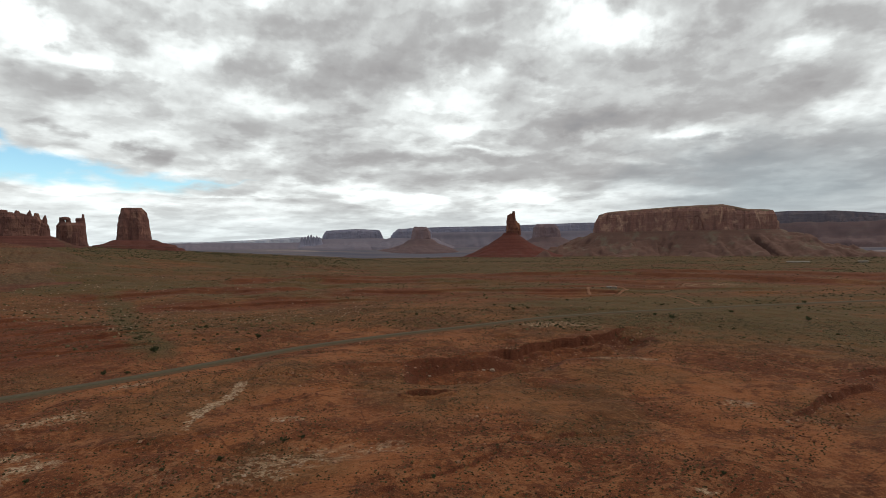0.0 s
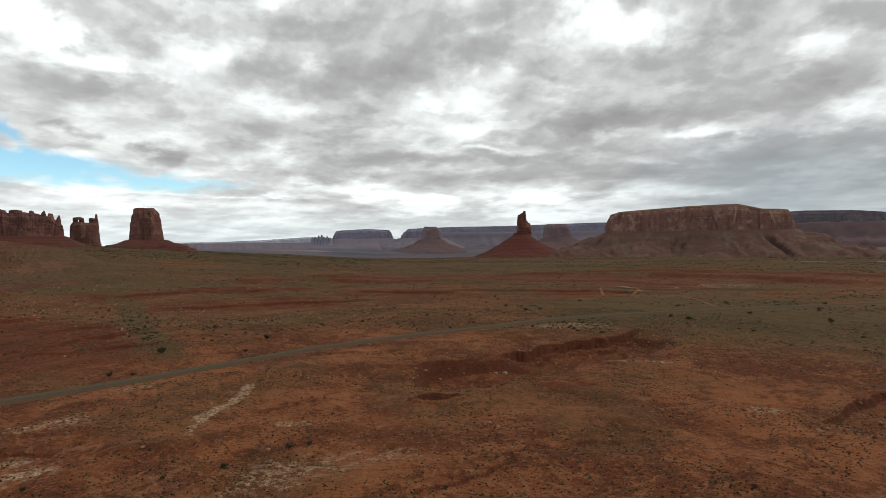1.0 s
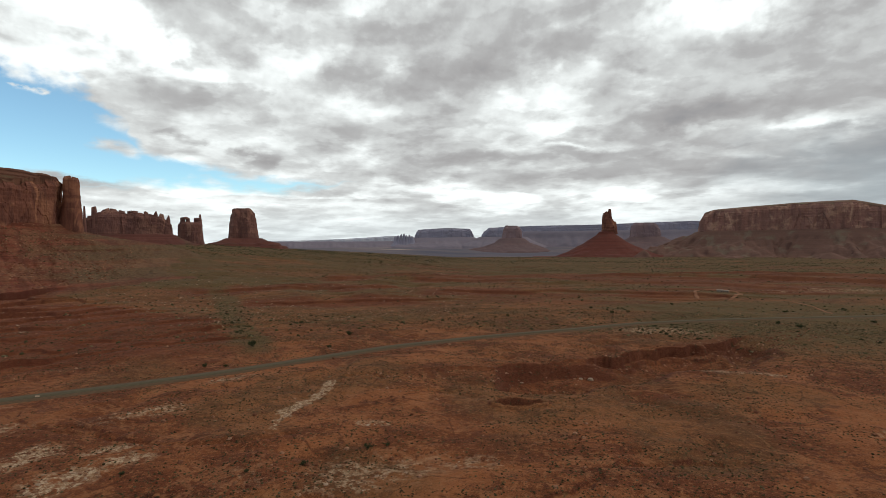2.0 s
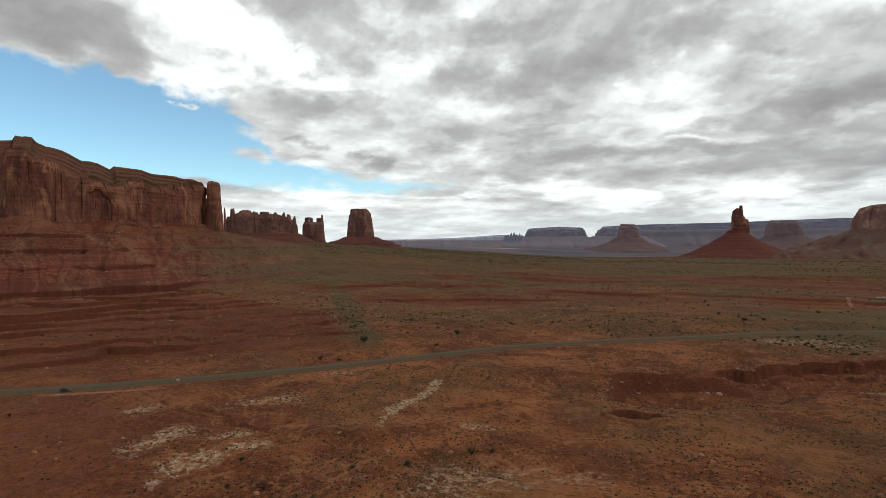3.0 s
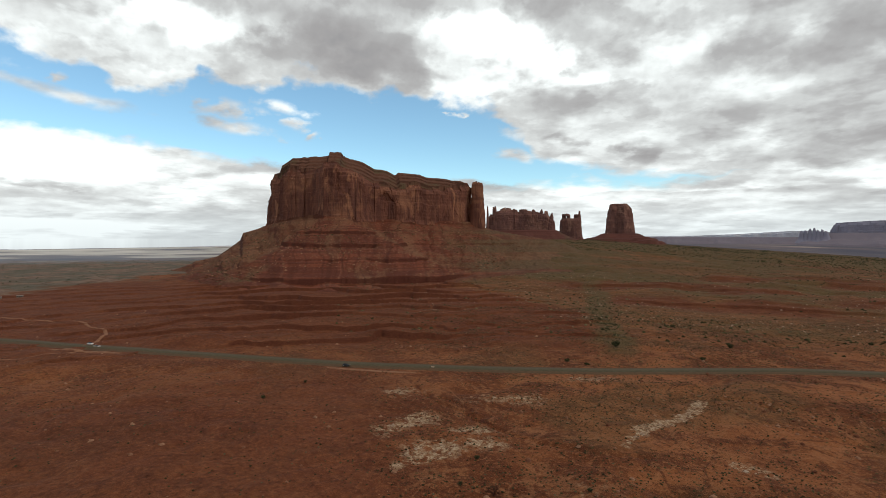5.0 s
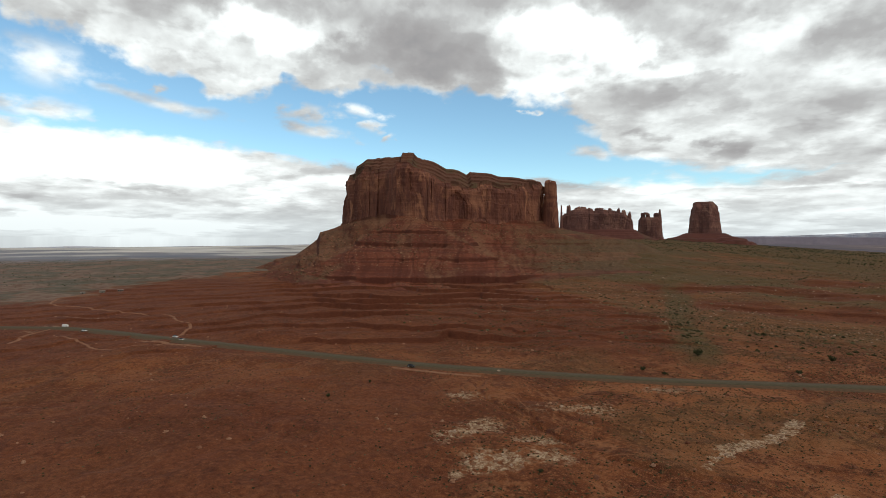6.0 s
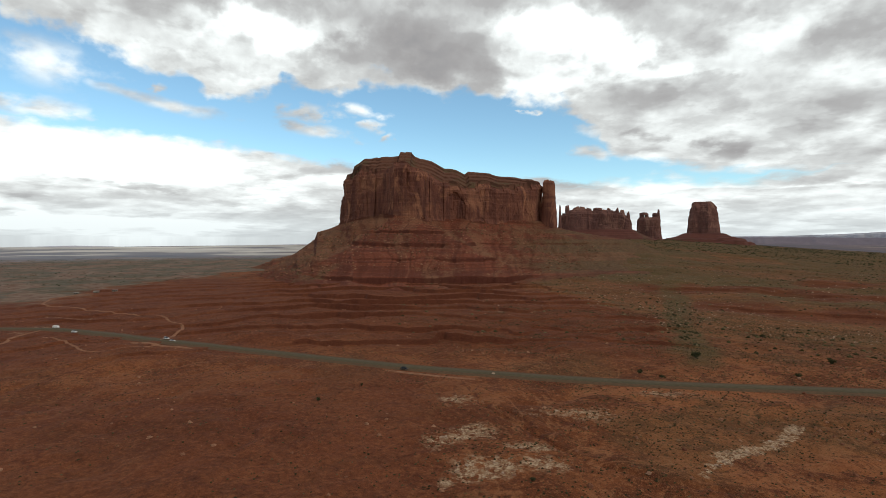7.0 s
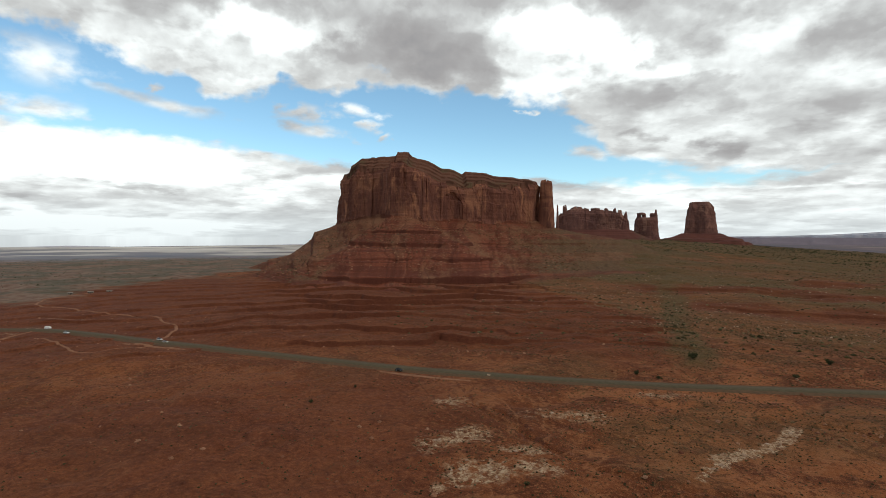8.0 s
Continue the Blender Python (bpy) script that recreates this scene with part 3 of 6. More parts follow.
def base_height(x, y):
    """The land without its finest relief."""
    az, r = polar(x, y)
    z = 0.0 * r
    # rise towards the buttes, and the far valley floor
    rise = np.clip((az - 8.5) / 28.0, 0, 1) * (1 - smooth(az, 43, 57))
    z = z + 86 * rise * smooth(r, 560, 2450)
    end = np.interp(az, [-180, -120, -40, 40, 60, 90, 120, 180], [40, 40, 40, 52, 26, -4, 0, 40])
    z = z + np.clip(end - 86 * rise, -60, 60) * smooth(r, 3300, 4950) - 22 * smooth(r, 2950, 3250) * (1 - smooth(r, 3300, 4300)) * (1 - smooth(az, 45, 70))
    # low swells
    z = z + 8 * fbm(x / 420, y / 420, octaves=3, seed=3) * smooth(r, 500, 1100) * (1 - smooth(r, 2600, 3200))
    # hummocks on the rise
    z = z + (15 * fbm(x / 95, y / 95, octaves=5, seed=4, gain=0.55) - 4 * ridged(x / 140, y / 140, octaves=3, seed=23)) * smooth(r, 520, 760) * (1 - smooth(r, 2500, 2950)) * (0.35 + 0.65 * smooth(az, 2, 14)) * (1 - smooth(az - apron_edge(r), -4, 3))
    # red rock steps below the big mesa
    near_mesa = smooth(az - apron_edge(r), -3, 5) * (1 - smooth(az, 84, 104))
    bent = r + 150 * fbm(x / 190, y / 190, octaves=6, seed=8, gain=0.54) - 52 * ridged(x / 105, y / 105, octaves=3, seed=19)
    step = bent / 56.0
    saw = smooth(step - np.floor(step), 0.0, 0.06) - (step - np.floor(step))
    tall = 1.6 + 5.0 * smooth(fbm(x / 210, y / 120, octaves=3, seed=9), -0.2, 0.25)
    tall = tall * (1 - 0.55 * smooth(az, 63, 76))
    fine_step = bent / 27.0 + 1.5 * fbm(x / 60, y / 60, octaves=3, seed=22)
    tall_fine = 0.8 * (smooth(fine_step - np.floor(fine_step), 0.0, 0.2) - (fine_step - np.floor(fine_step)))
    z = z + near_mesa * smooth(r, 350, 430) * (1 - smooth(r, 1250, 1400)) * (tall * saw + tall_fine)
    # long red ledges across the flats
    flats = (1 - smooth(az, 22, 40)) * smooth(r, 620, 800) * (1 - smooth(r, 1700, 2300))
    z = z + flats * terraced(18 * fbm(x / 600, y / 170, octaves=4, seed=21), 3.0, 0.92)
    wave = 1 + 0.16 * fbm(x / 260, y / 260, octaves=5, seed=24)
    for a0, a1, r0, rise_by in LEDGES:
        front = r0 * wave
        z = z + rise_by * smooth(az, a0 - 4, a0 + 3) * (1 - smooth(az, a1 - 3, a1 + 4)) * smooth(r - front, 0, 0.012 * r0) * (1 - smooth(r - front, 60, 420))
    return z


def land_height(x, y):
    az, r = polar(x, y)
    z = base_height(x, y)
    near = 1 - smooth(r, 450, 900)
    z = z + near * (6.0 * fbm(x / 85, y / 85, octaves=4, seed=5) + 2.4 * fbm(x / 16, y / 16, octaves=4, seed=6))
    wx, wy = x + 22 * fbm(x / 40, y / 40, octaves=2, seed=14), y + 22 * fbm(x / 40, y / 40, octaves=2, seed=15)
    z = z - near * 1.3 * smooth(ridged(wx / 80, wy / 80, octaves=3, seed=9), 0.74, 0.95)
    d, side, along, run = line_distance(x, y, SCARP)
    ends = smooth(along, 0, 40) * (1 - smooth(along, run - 70, run))
    wob = 9 * fbm(x / 10, y / 10, octaves=4, seed=12) + 30 * fbm(x / 42, y / 42, octaves=2, seed=13)
    south = np.where(side > 0, d, -d) + wob
    drop = 0.55 * smooth(south, 0.0, 1.6) + 0.2 * smooth(south, 6, 8) + 0.25 * smooth(south, 9, 24)
    z = z - 11 * (0.25 + 0.85 * smooth(fbm(x / 46, y / 46, octaves=2, seed=16), -0.16, 0.10)) * ends * drop * (1 - smooth(south, 24, 66))
    d, side, along, run = line_distance(x, y, GULLY)
    ends = smooth(along, 0, 30) * (1 - smooth(along, run - 40, run))
    south = np.where(side > 0, d, -d) + wob
    drop = 0.6 * smooth(south, 0.0, 1.8) + 0.4 * smooth(south, 4, 16)
    z = z - 5.5 * ends * drop * (1 - smooth(south, 16, 52))
    pit = np.hypot((x + 9) / 10.0, (y - 272) / 5.0) + 1.3 * fbm(x / 7, y / 7, octaves=3, seed=18)
    z = z - 5.5 * (1 - smooth(pit, 0.70, 0.95)) + 1.2 * (1 - smooth(np.abs(pit - 1.25), 0.0, 0.4))
    for line in DRAINS:
        d, *_ = line_distance(x, y, line)
        z = z - 1.1 * (1 - smooth(d + 5 * fbm(x / 7, y / 7, octaves=3, seed=17), 0.2, 1.9))
    # graded bed of the road
    d, side, along, run = line_distance(x, y, ROAD)
    bed = base_height(*road_point(along))[()] * 0.4
    w = 1 - smooth(d, 13, 34)
    return z * (1 - w) + (bed - 0.55) * w


def road_point(along):
    steps = np.r_[0, np.cumsum([math.hypot(b[0] - a[0], b[1] - a[1]) for a, b in zip(ROAD[:-1], ROAD[1:])])]
    pts = np.array(ROAD, float)
    return np.interp(along, steps, pts[:, 0]), np.interp(along, steps, pts[:, 1])


PALE_NEAR = [  # cream rock outcrops: x, y, half length, half width, turn, strength
    (-213, 193, 10, 10, 57, 0.75), (-178, 170, 13, 6, 98, 0.95), (-147, 162, 9, 7, 90, 0.95), (-153, 187, 7, 3, 57, 0.7), (-137, 181, 8, 6, 40, 0.95), (-173, 229, 17, 9, 57, 0.75), (-173, 287, 12, 8, 57, 0.7),
    (-146, 144, 2, 3, 57, 0.9), (-52, 184, 27, 16, 10, 0.55), (-70, 233, 8, 3, -1, 0.7), (-22, 198, 14, 6, 20, 0.45), (78, 159, 3, 2, -1, 0.9), (79, 216, 8, 5, -1, 0.5)]
PALE_FAR = [
    (138, 249, 10, 7, -1, 0.6), (115, 344, 24, 4, 6, 0.6), (94, 489, 36, 14, 6, 0.65), (440, 908, 90, 22, -4, 0.6), (-545, 6, 14, 5, 30, 0.6), (-568, 20, 16, 5, 35, 0.6), (-606, 44, 24, 4, 45, 0.6), (-165, 300, 12, 4, 45, 0.5)]
DRAINS = [[(-236, 226), (-226, 213), (-216, 207), (-207, 204), (-192, 200), (-171, 199), (-156, 196), (-137, 196), (-127, 199), (-111, 204), (-96, 214)],
          [(-172, 203), (-184, 206), (-196, 205)], [(-20, 160), (10, 180), (28, 205), (60, 214)], [(-112, 300), (-96, 306), (-84, 304)]]


def land_masks(x, y):
    az, r = polar(x, y)
    wob = fbm(x / 26, y / 26, octaves=4, seed=31)
    az = az + 14 * fbm(x / 150, y / 150, octaves=4, seed=33) * smooth(r, 300, 450)
    pale = np.zeros_like(r)
    for cx, cy, a, b, turn, strength in PALE_NEAR + PALE_FAR:
        c, s = math.cos(radians(turn)), math.sin(radians(turn))
        u, v = ((x - cx) * c + (y - cy) * s) / a, (-(x - cx) * s + (y - cy) * c) / b
        pale = np.maximum(pale, 0.8 * strength * (1 - smooth(np.hypot(u / 1.25, v / 1.35) + 2.0 * wob, 0.2, 1.2)))
    d, *_ = line_distance(x, y, STREAK)
    pale = np.maximum(pale, 1.0 * (1 - smooth(d + 9 * fbm(x / 7, y / 7, octaves=3, seed=35) + 3 * wob, 1.0, 3.0)))
    north = smooth(r - 60 * wob - np.interp(az, [-40, -12, 4], [-40, -30, 0]), 400, 540) * (1 - smooth(az - apron_edge(r), -3, 3))
    patches = smooth(fbm(x / 240, y / 110, octaves=4, seed=40) + 0.06 + 0.12 * smooth(r, 700, 1800), -0.10, 0.10)
    veg = np.clip(north, 0, 1) * (0.35 + 0.65 * patches)
    veg = np.maximum(veg, 0.28 * (1 - smooth(r, 350, 600)) * smooth(fbm(x / 60, y / 60, octaves=3, seed=44), 0.02, 0.2))
    red = smooth(az - apron_edge(r), -2, 3) * (1 - smooth(r, 900, 1300)) * smooth(r, 330, 420)
    red = np.maximum(red, smooth(fbm(x / 420, y / 90, octaves=4, seed=47), 0.03, 0.14) * smooth(r, 520, 800) * (1 - smooth(r, 1500, 2300)) * (1 - smooth(az, 40, 50)) * (1 - 0.75 * smooth(az, 8, 17)))
    red = np.maximum(red, smooth(az, 46, 60) * (1 - smooth(r, 250, 420)) * 0.9)
    wave, broken = 1 + 0.16 * fbm(x / 260, y / 260, octaves=5, seed=24), smooth(fbm(x / 90, y / 90, octaves=3, seed=26), -0.22, 0.0)
    for a0, a1, r0, rise_by in LEDGES:
        front = r - r0 * wave
        band = smooth(az, a0 - 4, a0 + 3) * (1 - smooth(az, a1 - 3, a1 + 4)) * smooth(front, -0.10 * r0, -0.02 * r0) * (1 - smooth(front, 0.03 * r0, 0.09 * r0))
        red = np.maximum(red, band * broken)
    d, side, along, run = line_distance(x, y, SCARP)
    d = d + 18 * wob
    red = np.maximum(red, (1 - smooth(np.where(side > 0, d, d * 4), 8, 36)) * 0.6 * smooth(along, 12, 70) * (1 - smooth(along, run - 70, run)))
    d, side, along, run = line_distance(x, y, GULLY)
    d = d + 18 * wob
    red = np.maximum(red, (1 - smooth(np.where(side > 0, d, d * 4), 4, 32)) * 0.6 * smooth(along, 6, 50))
    edge = np.interp(az, [60, 66, 76, 86, 97], [2200, 1500, 1150, 900, 720]) + 160 * wob
    past = smooth(r - edge, 0, 90)
    red, veg = red * (1 - past), np.maximum(veg, 0.6 * past * smooth(az, 58, 66))
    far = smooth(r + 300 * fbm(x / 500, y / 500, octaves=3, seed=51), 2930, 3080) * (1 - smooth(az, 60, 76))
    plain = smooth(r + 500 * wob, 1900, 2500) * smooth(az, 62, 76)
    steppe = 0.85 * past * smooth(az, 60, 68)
    haze_depth = smooth(r, 2300, 4000)
    d, *_ = line_distance(x, y, WASH)
    wash = 1 - smooth(d + 26 * wob, 4, 24)
    red, veg = red * (1 - 0.8 * wash), np.maximum(veg, wash)
    veg = veg * (1 - 0.85 * red)
    return pale, veg, red, far, plain, haze_depth, steppe


def build_ground():
    fine = np.arange(-46.0, 106.0, 0.125)
    az = np.radians(np.r_[fine, np.arange(106.0, 314.0, 4.0)])
    rings = np.r_[0.5, 20, 50, 80, 100 * np.exp(np.arange(0, 1.36, 0.0076)), 390 * np.exp(np.arange(0, 0.9, 0.0045)), 960 * np.exp(np.arange(0, 1.7, 0.0085))]
    rings = np.r_[rings[rings < 4925], 4930]
    a, r = np.meshgrid(az, rings)
    x, y = HUB[0] - r * np.sin(a), HUB[1] + r * np.cos(a)
    z = land_height(x, y)
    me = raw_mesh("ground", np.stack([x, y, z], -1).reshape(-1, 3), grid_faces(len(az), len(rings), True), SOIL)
    for name, values in zip(("pale", "veg", "red", "far", "plain", "haze_depth", "steppe"), land_masks(x, y)):
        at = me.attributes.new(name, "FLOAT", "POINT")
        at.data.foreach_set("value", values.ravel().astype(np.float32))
    tagged(new("ground", me), "red desert ground with scrub, ledges and washes", "ground", kind="structure")


build_ground()


def ribbon(name, points, width, lift, mat, label, edge=0.0, step=6.0, kind="structure", worn=0.0):
    """A strip laid on the land along a smoothed line, with dropped edges; worn strips vary in width and wander."""
    pts = np.array(points, float)
    run = np.r_[0, np.cumsum(np.hypot(*np.diff(pts, axis=0).T))]
    s = np.arange(0, run[-1], step)
    c = np.stack([np.interp(s, run, pts[:, 0]), np.interp(s, run, pts[:, 1])], -1)
    for _ in range(16 if worn else 4):
        c[1:-1] = (c[:-2] + 2 * c[1:-1] + c[2:]) / 4
    d = np.gradient(c, axis=0)
    d /= np.linalg.norm(d, axis=1)[:, None]
    side = np.stack([d[:, 1], -d[:, 0]], -1)
    c = c + side * (2.4 * worn * fbm(s / 17, 0.7, 0, 3, 261))[:, None]
    wide = width * (1 + worn * (1.1 * fbm(s / 7, 0.3, 0, 3, 262) - 0.6 * (1 - smooth(np.minimum(s, run[-1] - s), 0, 14))))
    rows = []
    for across_by, drop in ((-0.5, 0.5), (-0.5, 0.0), (0.0, -0.06), (0.5, 0.0), (0.5, 0.5)):
        at = c + side * (across_by * wide + math.copysign(edge, across_by) * (drop > 0))[:, None]
        z = land_height(*(at if worn else c).T) + lift
        for _ in range(1 if worn else 6):
            z[1:-1] = (z[:-2] + 2 * z[1:-1] + z[2:]) / 4
        rows.append(np.column_stack([at, z - drop]))
    me = raw_mesh(name, np.concatenate(rows), grid_faces(len(c), 5, False), mat)
    return tagged(new(name, me), label, name.split("_")[-1], kind=kind)


ribbon("road_shoulder", ROAD, 10.5, 0.42, GRAVEL, "gravel shoulder strip under the desert highway", 3.0)
ribbon("road", ROAD, 7.2, 0.62, ASPHALT, "weathered grey two-lane asphalt highway through red desert", 0.5)


# ======== buttes ========
def rounded_outline(points, count):
    """A closed curve through the corners, at even spacing."""
    p = np.array(points, float)
    n = len(p)
    out = []
    for i in range(n):
        p0, p1, p2, p3 = p[i - 1], p[i], p[(i + 1) % n], p[(i + 2) % n]
        for t in np.linspace(0, 1, 24, endpoint=False):
            bent = 0.5 * (2 * p1 + (p2 - p0) * t + (2 * p0 - 5 * p1 + 4 * p2 - p3) * t * t + (3 * p1 - p0 - 3 * p2 + p3) * t**3)
            out.append(0.5 * bent + 0.5 * (p1 + (p2 - p1) * t))
    out = np.array(out)
    run = np.r_[0, np.cumsum(np.hypot(*np.diff(np.r_[out, out[:1]], axis=0).T))]
    s = np.linspace(0, run[-1], count, endpoint=False)
    loop = np.r_[out, out[:1]]
    return np.stack([np.interp(s, run, loop[:, 0]), np.interp(s, run, loop[:, 1])], -1), run[-1]


def joints(s, v, zz, lam, depth, crack, seed):
    """Upright joint blocks along a wall: each stands proud by its own amount, breaks off at its own height and is parted by a crack."""
    sw = s / lam + 1.3 * fbm(s / (lam * 2.1), zz / 420, 0, 3, seed)
    cell = np.floor(sw).astype(np.int64)
    f = sw - cell
    off = depth * hashed(cell, cell * 0, cell * 0, seed)
    off = off + np.where(v > 0.15 + 0.8 * hashed(cell, cell * 0 + 7, cell * 0, seed), 0.4 * depth * hashed(cell, cell * 0 + 3, cell * 0, seed), 0)
    off = off + np.where(v > 0.55 + 0.5 * hashed(cell, cell * 0 + 9, cell * 0, seed), 0.25 * depth, 0)
    return off + crack * (1 - smooth(np.minimum(f, 1 - f) * lam, 0.0, 2.4))


def alcoves(s, v, lam, depth, seed):
    """Shallow arched hollows where slabs have fallen away from a wall."""
    sw = s / lam + 0.9 * fbm(s / (lam * 1.7), 3.5, 0, 2, seed)
    cell = np.floor(sw).astype(np.int64)
    f = 2 * (sw - cell) - 1
    crest = (0.15 + 0.7 * hashed(cell, cell * 0 + 2, cell * 0, seed)) * (1 - 0.45 * f * f) + 0.25 * fbm(s / (lam * 0.2), 1.1, 0, 3, seed + 1)
    return depth * hashed(cell, cell * 0 + 4, cell * 0, seed) ** 2 * (1 - smooth(v - crest, -0.015, 0.015)) * (1 - smooth(np.abs(f), 0.82, 0.95))


def cliff_mesh(name, outline, spine, top, foot, mat, size=1.0, count=600, levels=60, caps=24, batter=0.07, seed=1, ledge=1.0, cap=None):
    """A fluted rock wall round an outline, closed by a bedded cap. top(x, y): the cap's height; foot: where the wall starts."""
    c, length = rounded_outline(outline, count)
    a, b = np.array(spine[0], float), np.array(spine[1], float)
    t = np.clip(((c - a) @ (b - a)) / max((b - a) @ (b - a), 1e-6), 0, 1)[:, None]
    core = a + t * (b - a)
    out = c - core
    width = np.linalg.norm(out, axis=1)
    out /= width[:, None]
    area = np.sum(c[:, 0] * np.roll(c[:, 1], -1) - c[:, 1] * np.roll(c[:, 0], -1))
    ux, uy = c[:, 0] / size, c[:, 1] / size
    rows = []
    rim = c - out * (batter * 120 * size)
    run = np.linspace(0, length, count, endpoint=False) / size
    cell = np.floor(run / 26.0 + 1.3 * fbm(run / 54.6, 1.5, 0, 3, seed + 21)).astype(np.int64)
    zt = top(rim[:, 0], rim[:, 1]) - 7 * size * hashed(cell, cell * 0 + 5, cell * 0, seed) ** 2
    slim = 0.35 + 0.9 * smooth(fbm(run / 120, 0.5, 0, 2, seed + 17), -0.1, 0.2)
    for v in np.linspace(0, 1, levels):
        z = foot + (zt - foot) * v
        zz = z / size
        flute = 30 * fbm(ux / 130, uy / 130, zz / 500, 2, seed) + 14 * ridged(ux / 90, uy / 90, zz / 260, 2, seed + 2) + 9 * fbm(ux / 42, uy / 42, zz / 55, 3, seed + 3) - 4
        flute = flute + joints(run, v, zz, 74.0, 7.0, 0.5, seed + 20) + slim * joints(run, v, zz, 25.0, 3.4, 0.3, seed + 21) + alcoves(run, v, 58.0, 3.6, seed + 30) + alcoves(run + 17, v, 27.0, 2.0, seed + 33)
        flute = flute + 1.6 * fbm(ux / 5, uy / 5, zz / 9, 3, seed + 5) + 5 * fbm(ux / 16, uy / 16, zz / 22, 3, seed + 7)
        beds = 2.6 * ledge * (terraced(zz + 7 * fbm(ux / 50, uy / 50, 0, 2, seed + 9), 9.0, 0.6) - zz) / 9.0 * (1.3 - smooth(v, 0.1, 0.3) + 1.4 * smooth(v, 0.8, 0.95))
        low = 6 * ledge * (1 - smooth(v, 0.12, 0.24)) * (0.6 + fbm(ux / 30, uy / 30, zz / 6, 2, seed + 6))
        shoulder = 10 * smooth(v, 0.84, 1.0) ** 2
        inset = size * (-12 + flute + beds - low + shoulder) + batter * 120 * size * v
        inset = np.minimum(inset, 0.55 * width)
        rows.append(np.column_stack([c - out * inset[:, None], z]))
    last = rows[-1][:, :2]
    for q in np.linspace(0, 1, caps + 1)[1:]:
        xy = last + (core - last) * q
        z = top(xy[:, 0], xy[:, 1])
        rows.append(np.column_stack([xy, np.where(q < 0.02, zt, z)]))
    flip = 1 if area > 0 else -1
    wall = raw_mesh(name, np.concatenate(rows[:levels]), grid_faces(count, levels, True)[:, ::flip], mat, False)
    lid = raw_mesh(name + "_cap", np.concatenate(rows[levels - 1:]), grid_faces(count, len(rows) - levels + 1, True)[:, ::flip], cap or mat, True)
    return wall, lid


def talus_shape(outline, profile, size, seed, gully):
    """The height of rubble slopes at a place: by the distance from the wall, cut by gullies that run downhill."""
    loop, length = rounded_outline(outline, 72)
    ring = [tuple(p) for p in loop] + [tuple(loop[0])]
    poly = np.array(ring)
    prof = np.array(profile, float)

    def inside(x, y):
        hit = np.zeros(np.shape(x), bool)
        for (x0, y0), (x1, y1) in zip(poly[:-1], poly[1:]):
            cross = (y0 > y) != (y1 > y)
            hit ^= cross & (x < (x1 - x0) * (y - y0) / (y1 - y0 + 1e-12) + x0)
        return hit

    def height(x, y):
        ux, uy = x / size, y / size
        d, _, along, _ = line_distance(x, y, ring)
        d = np.where(inside(x, y), -d, d - 13 * size)
        out = smooth(d, 0, 50 * size)
        wx, wy = ux + 14 * fbm(ux / 40, uy / 40, 0, 2, seed + 1), uy + 14 * fbm(ux / 40, uy / 40, 0, 2, seed + 2)
        dd = d * (1 + out * gully * 1.0 * fbm(ux / 120, uy / 120, 0, 3, seed + 3))
        z = np.interp(dd, prof[:, 0], prof[:, 1])
        band = out * (1 - smooth(d / prof[-1, 0], 0.6, 1.0))
        run = along / size + 20 * fbm(wx / 60, wy / 60, 0, 2, seed + 4)
        z = z - size * gully * band * (24 * ridged(run / 46, wx / 400, 0, 2, seed + 5) - 15) - size * gully * band * 13 * fbm(wx / 22, wy / 22, 0, 3, seed + 6)
        return z - size * 1.6 * band * fbm(ux / 4, uy / 4, 0, 2, seed + 7)

    return height


def talus_mesh(name, outline, profile, mat, size=1.0, seed=1, gully=1.0, res=4.0):
    reach = profile[-1][0] * 1.25
    p = np.array(outline)
    lo, hi = p.min(0) - reach, p.max(0) + reach
    gx, gy = np.meshgrid(np.arange(lo[0], hi[0], res), np.arange(lo[1], hi[1], res))
    height = talus_shape(outline, profile, size, seed, gully)
    z = np.maximum(height(gx, gy), base_height(gx, gy) - 5 * size)
    me = raw_mesh(name, np.stack([gx, gy, z], -1).reshape(-1, 3), grid_faces(gx.shape[1], gx.shape[0], False), mat)
    return me, height


def column_mesh(name, x, y, z0, z1, radii, mat, seed, wide=1.0, turn=0.0, count=28, levels=26):
    """A leaning rock tower: radii from foot to top, fluted and bedded."""
    th = np.linspace(0, 2 * math.pi, count, endpoint=False)
    rows = []
    r_mean = max(radii)
    ct, st = math.cos(radians(turn)), math.sin(radians(turn))
    for v in np.linspace(0, 1, levels):
        r = np.interp(v, np.linspace(0, 1, len(radii)), radii)
        n = 1 + 0.5 * fbm(np.cos(th) * 1.7 + seed, np.sin(th) * 1.7, v * 2.0, 3, seed) + 0.16 * fbm(th * 0 + v * 11 + seed, 0, 0, 2, seed)
        px, py = r * n * np.cos(th) * wide, r * n * np.sin(th)
        bend = 0.25 * r_mean * fbm(v * 1.5 + seed, 0.3, 0, 2, seed + 4)
        crown = 1 - 0.22 * v**3 * (0.5 + fbm(np.cos(th) * 1.6 + 3 * seed, np.sin(th) * 1.6, 0, 2, seed + 8))
        rows.append(np.column_stack([x + px * ct - py * st + bend, y + px * st + py * ct, z0 + (z1 - z0) * v * crown * 1.06]))
    top = rows[-1].copy()
    for q in (0.6, 0.15):
        ring = top.copy()
        ring[:, :2] = [x, y] + (top[:, :2] - [x, y]) * q
        ring[:, 2] += (1 - q) * 0.12 * r_mean
        rows.append(ring)
    return raw_mesh(name, np.concatenate(rows), grid_faces(count, len(rows), True), mat)


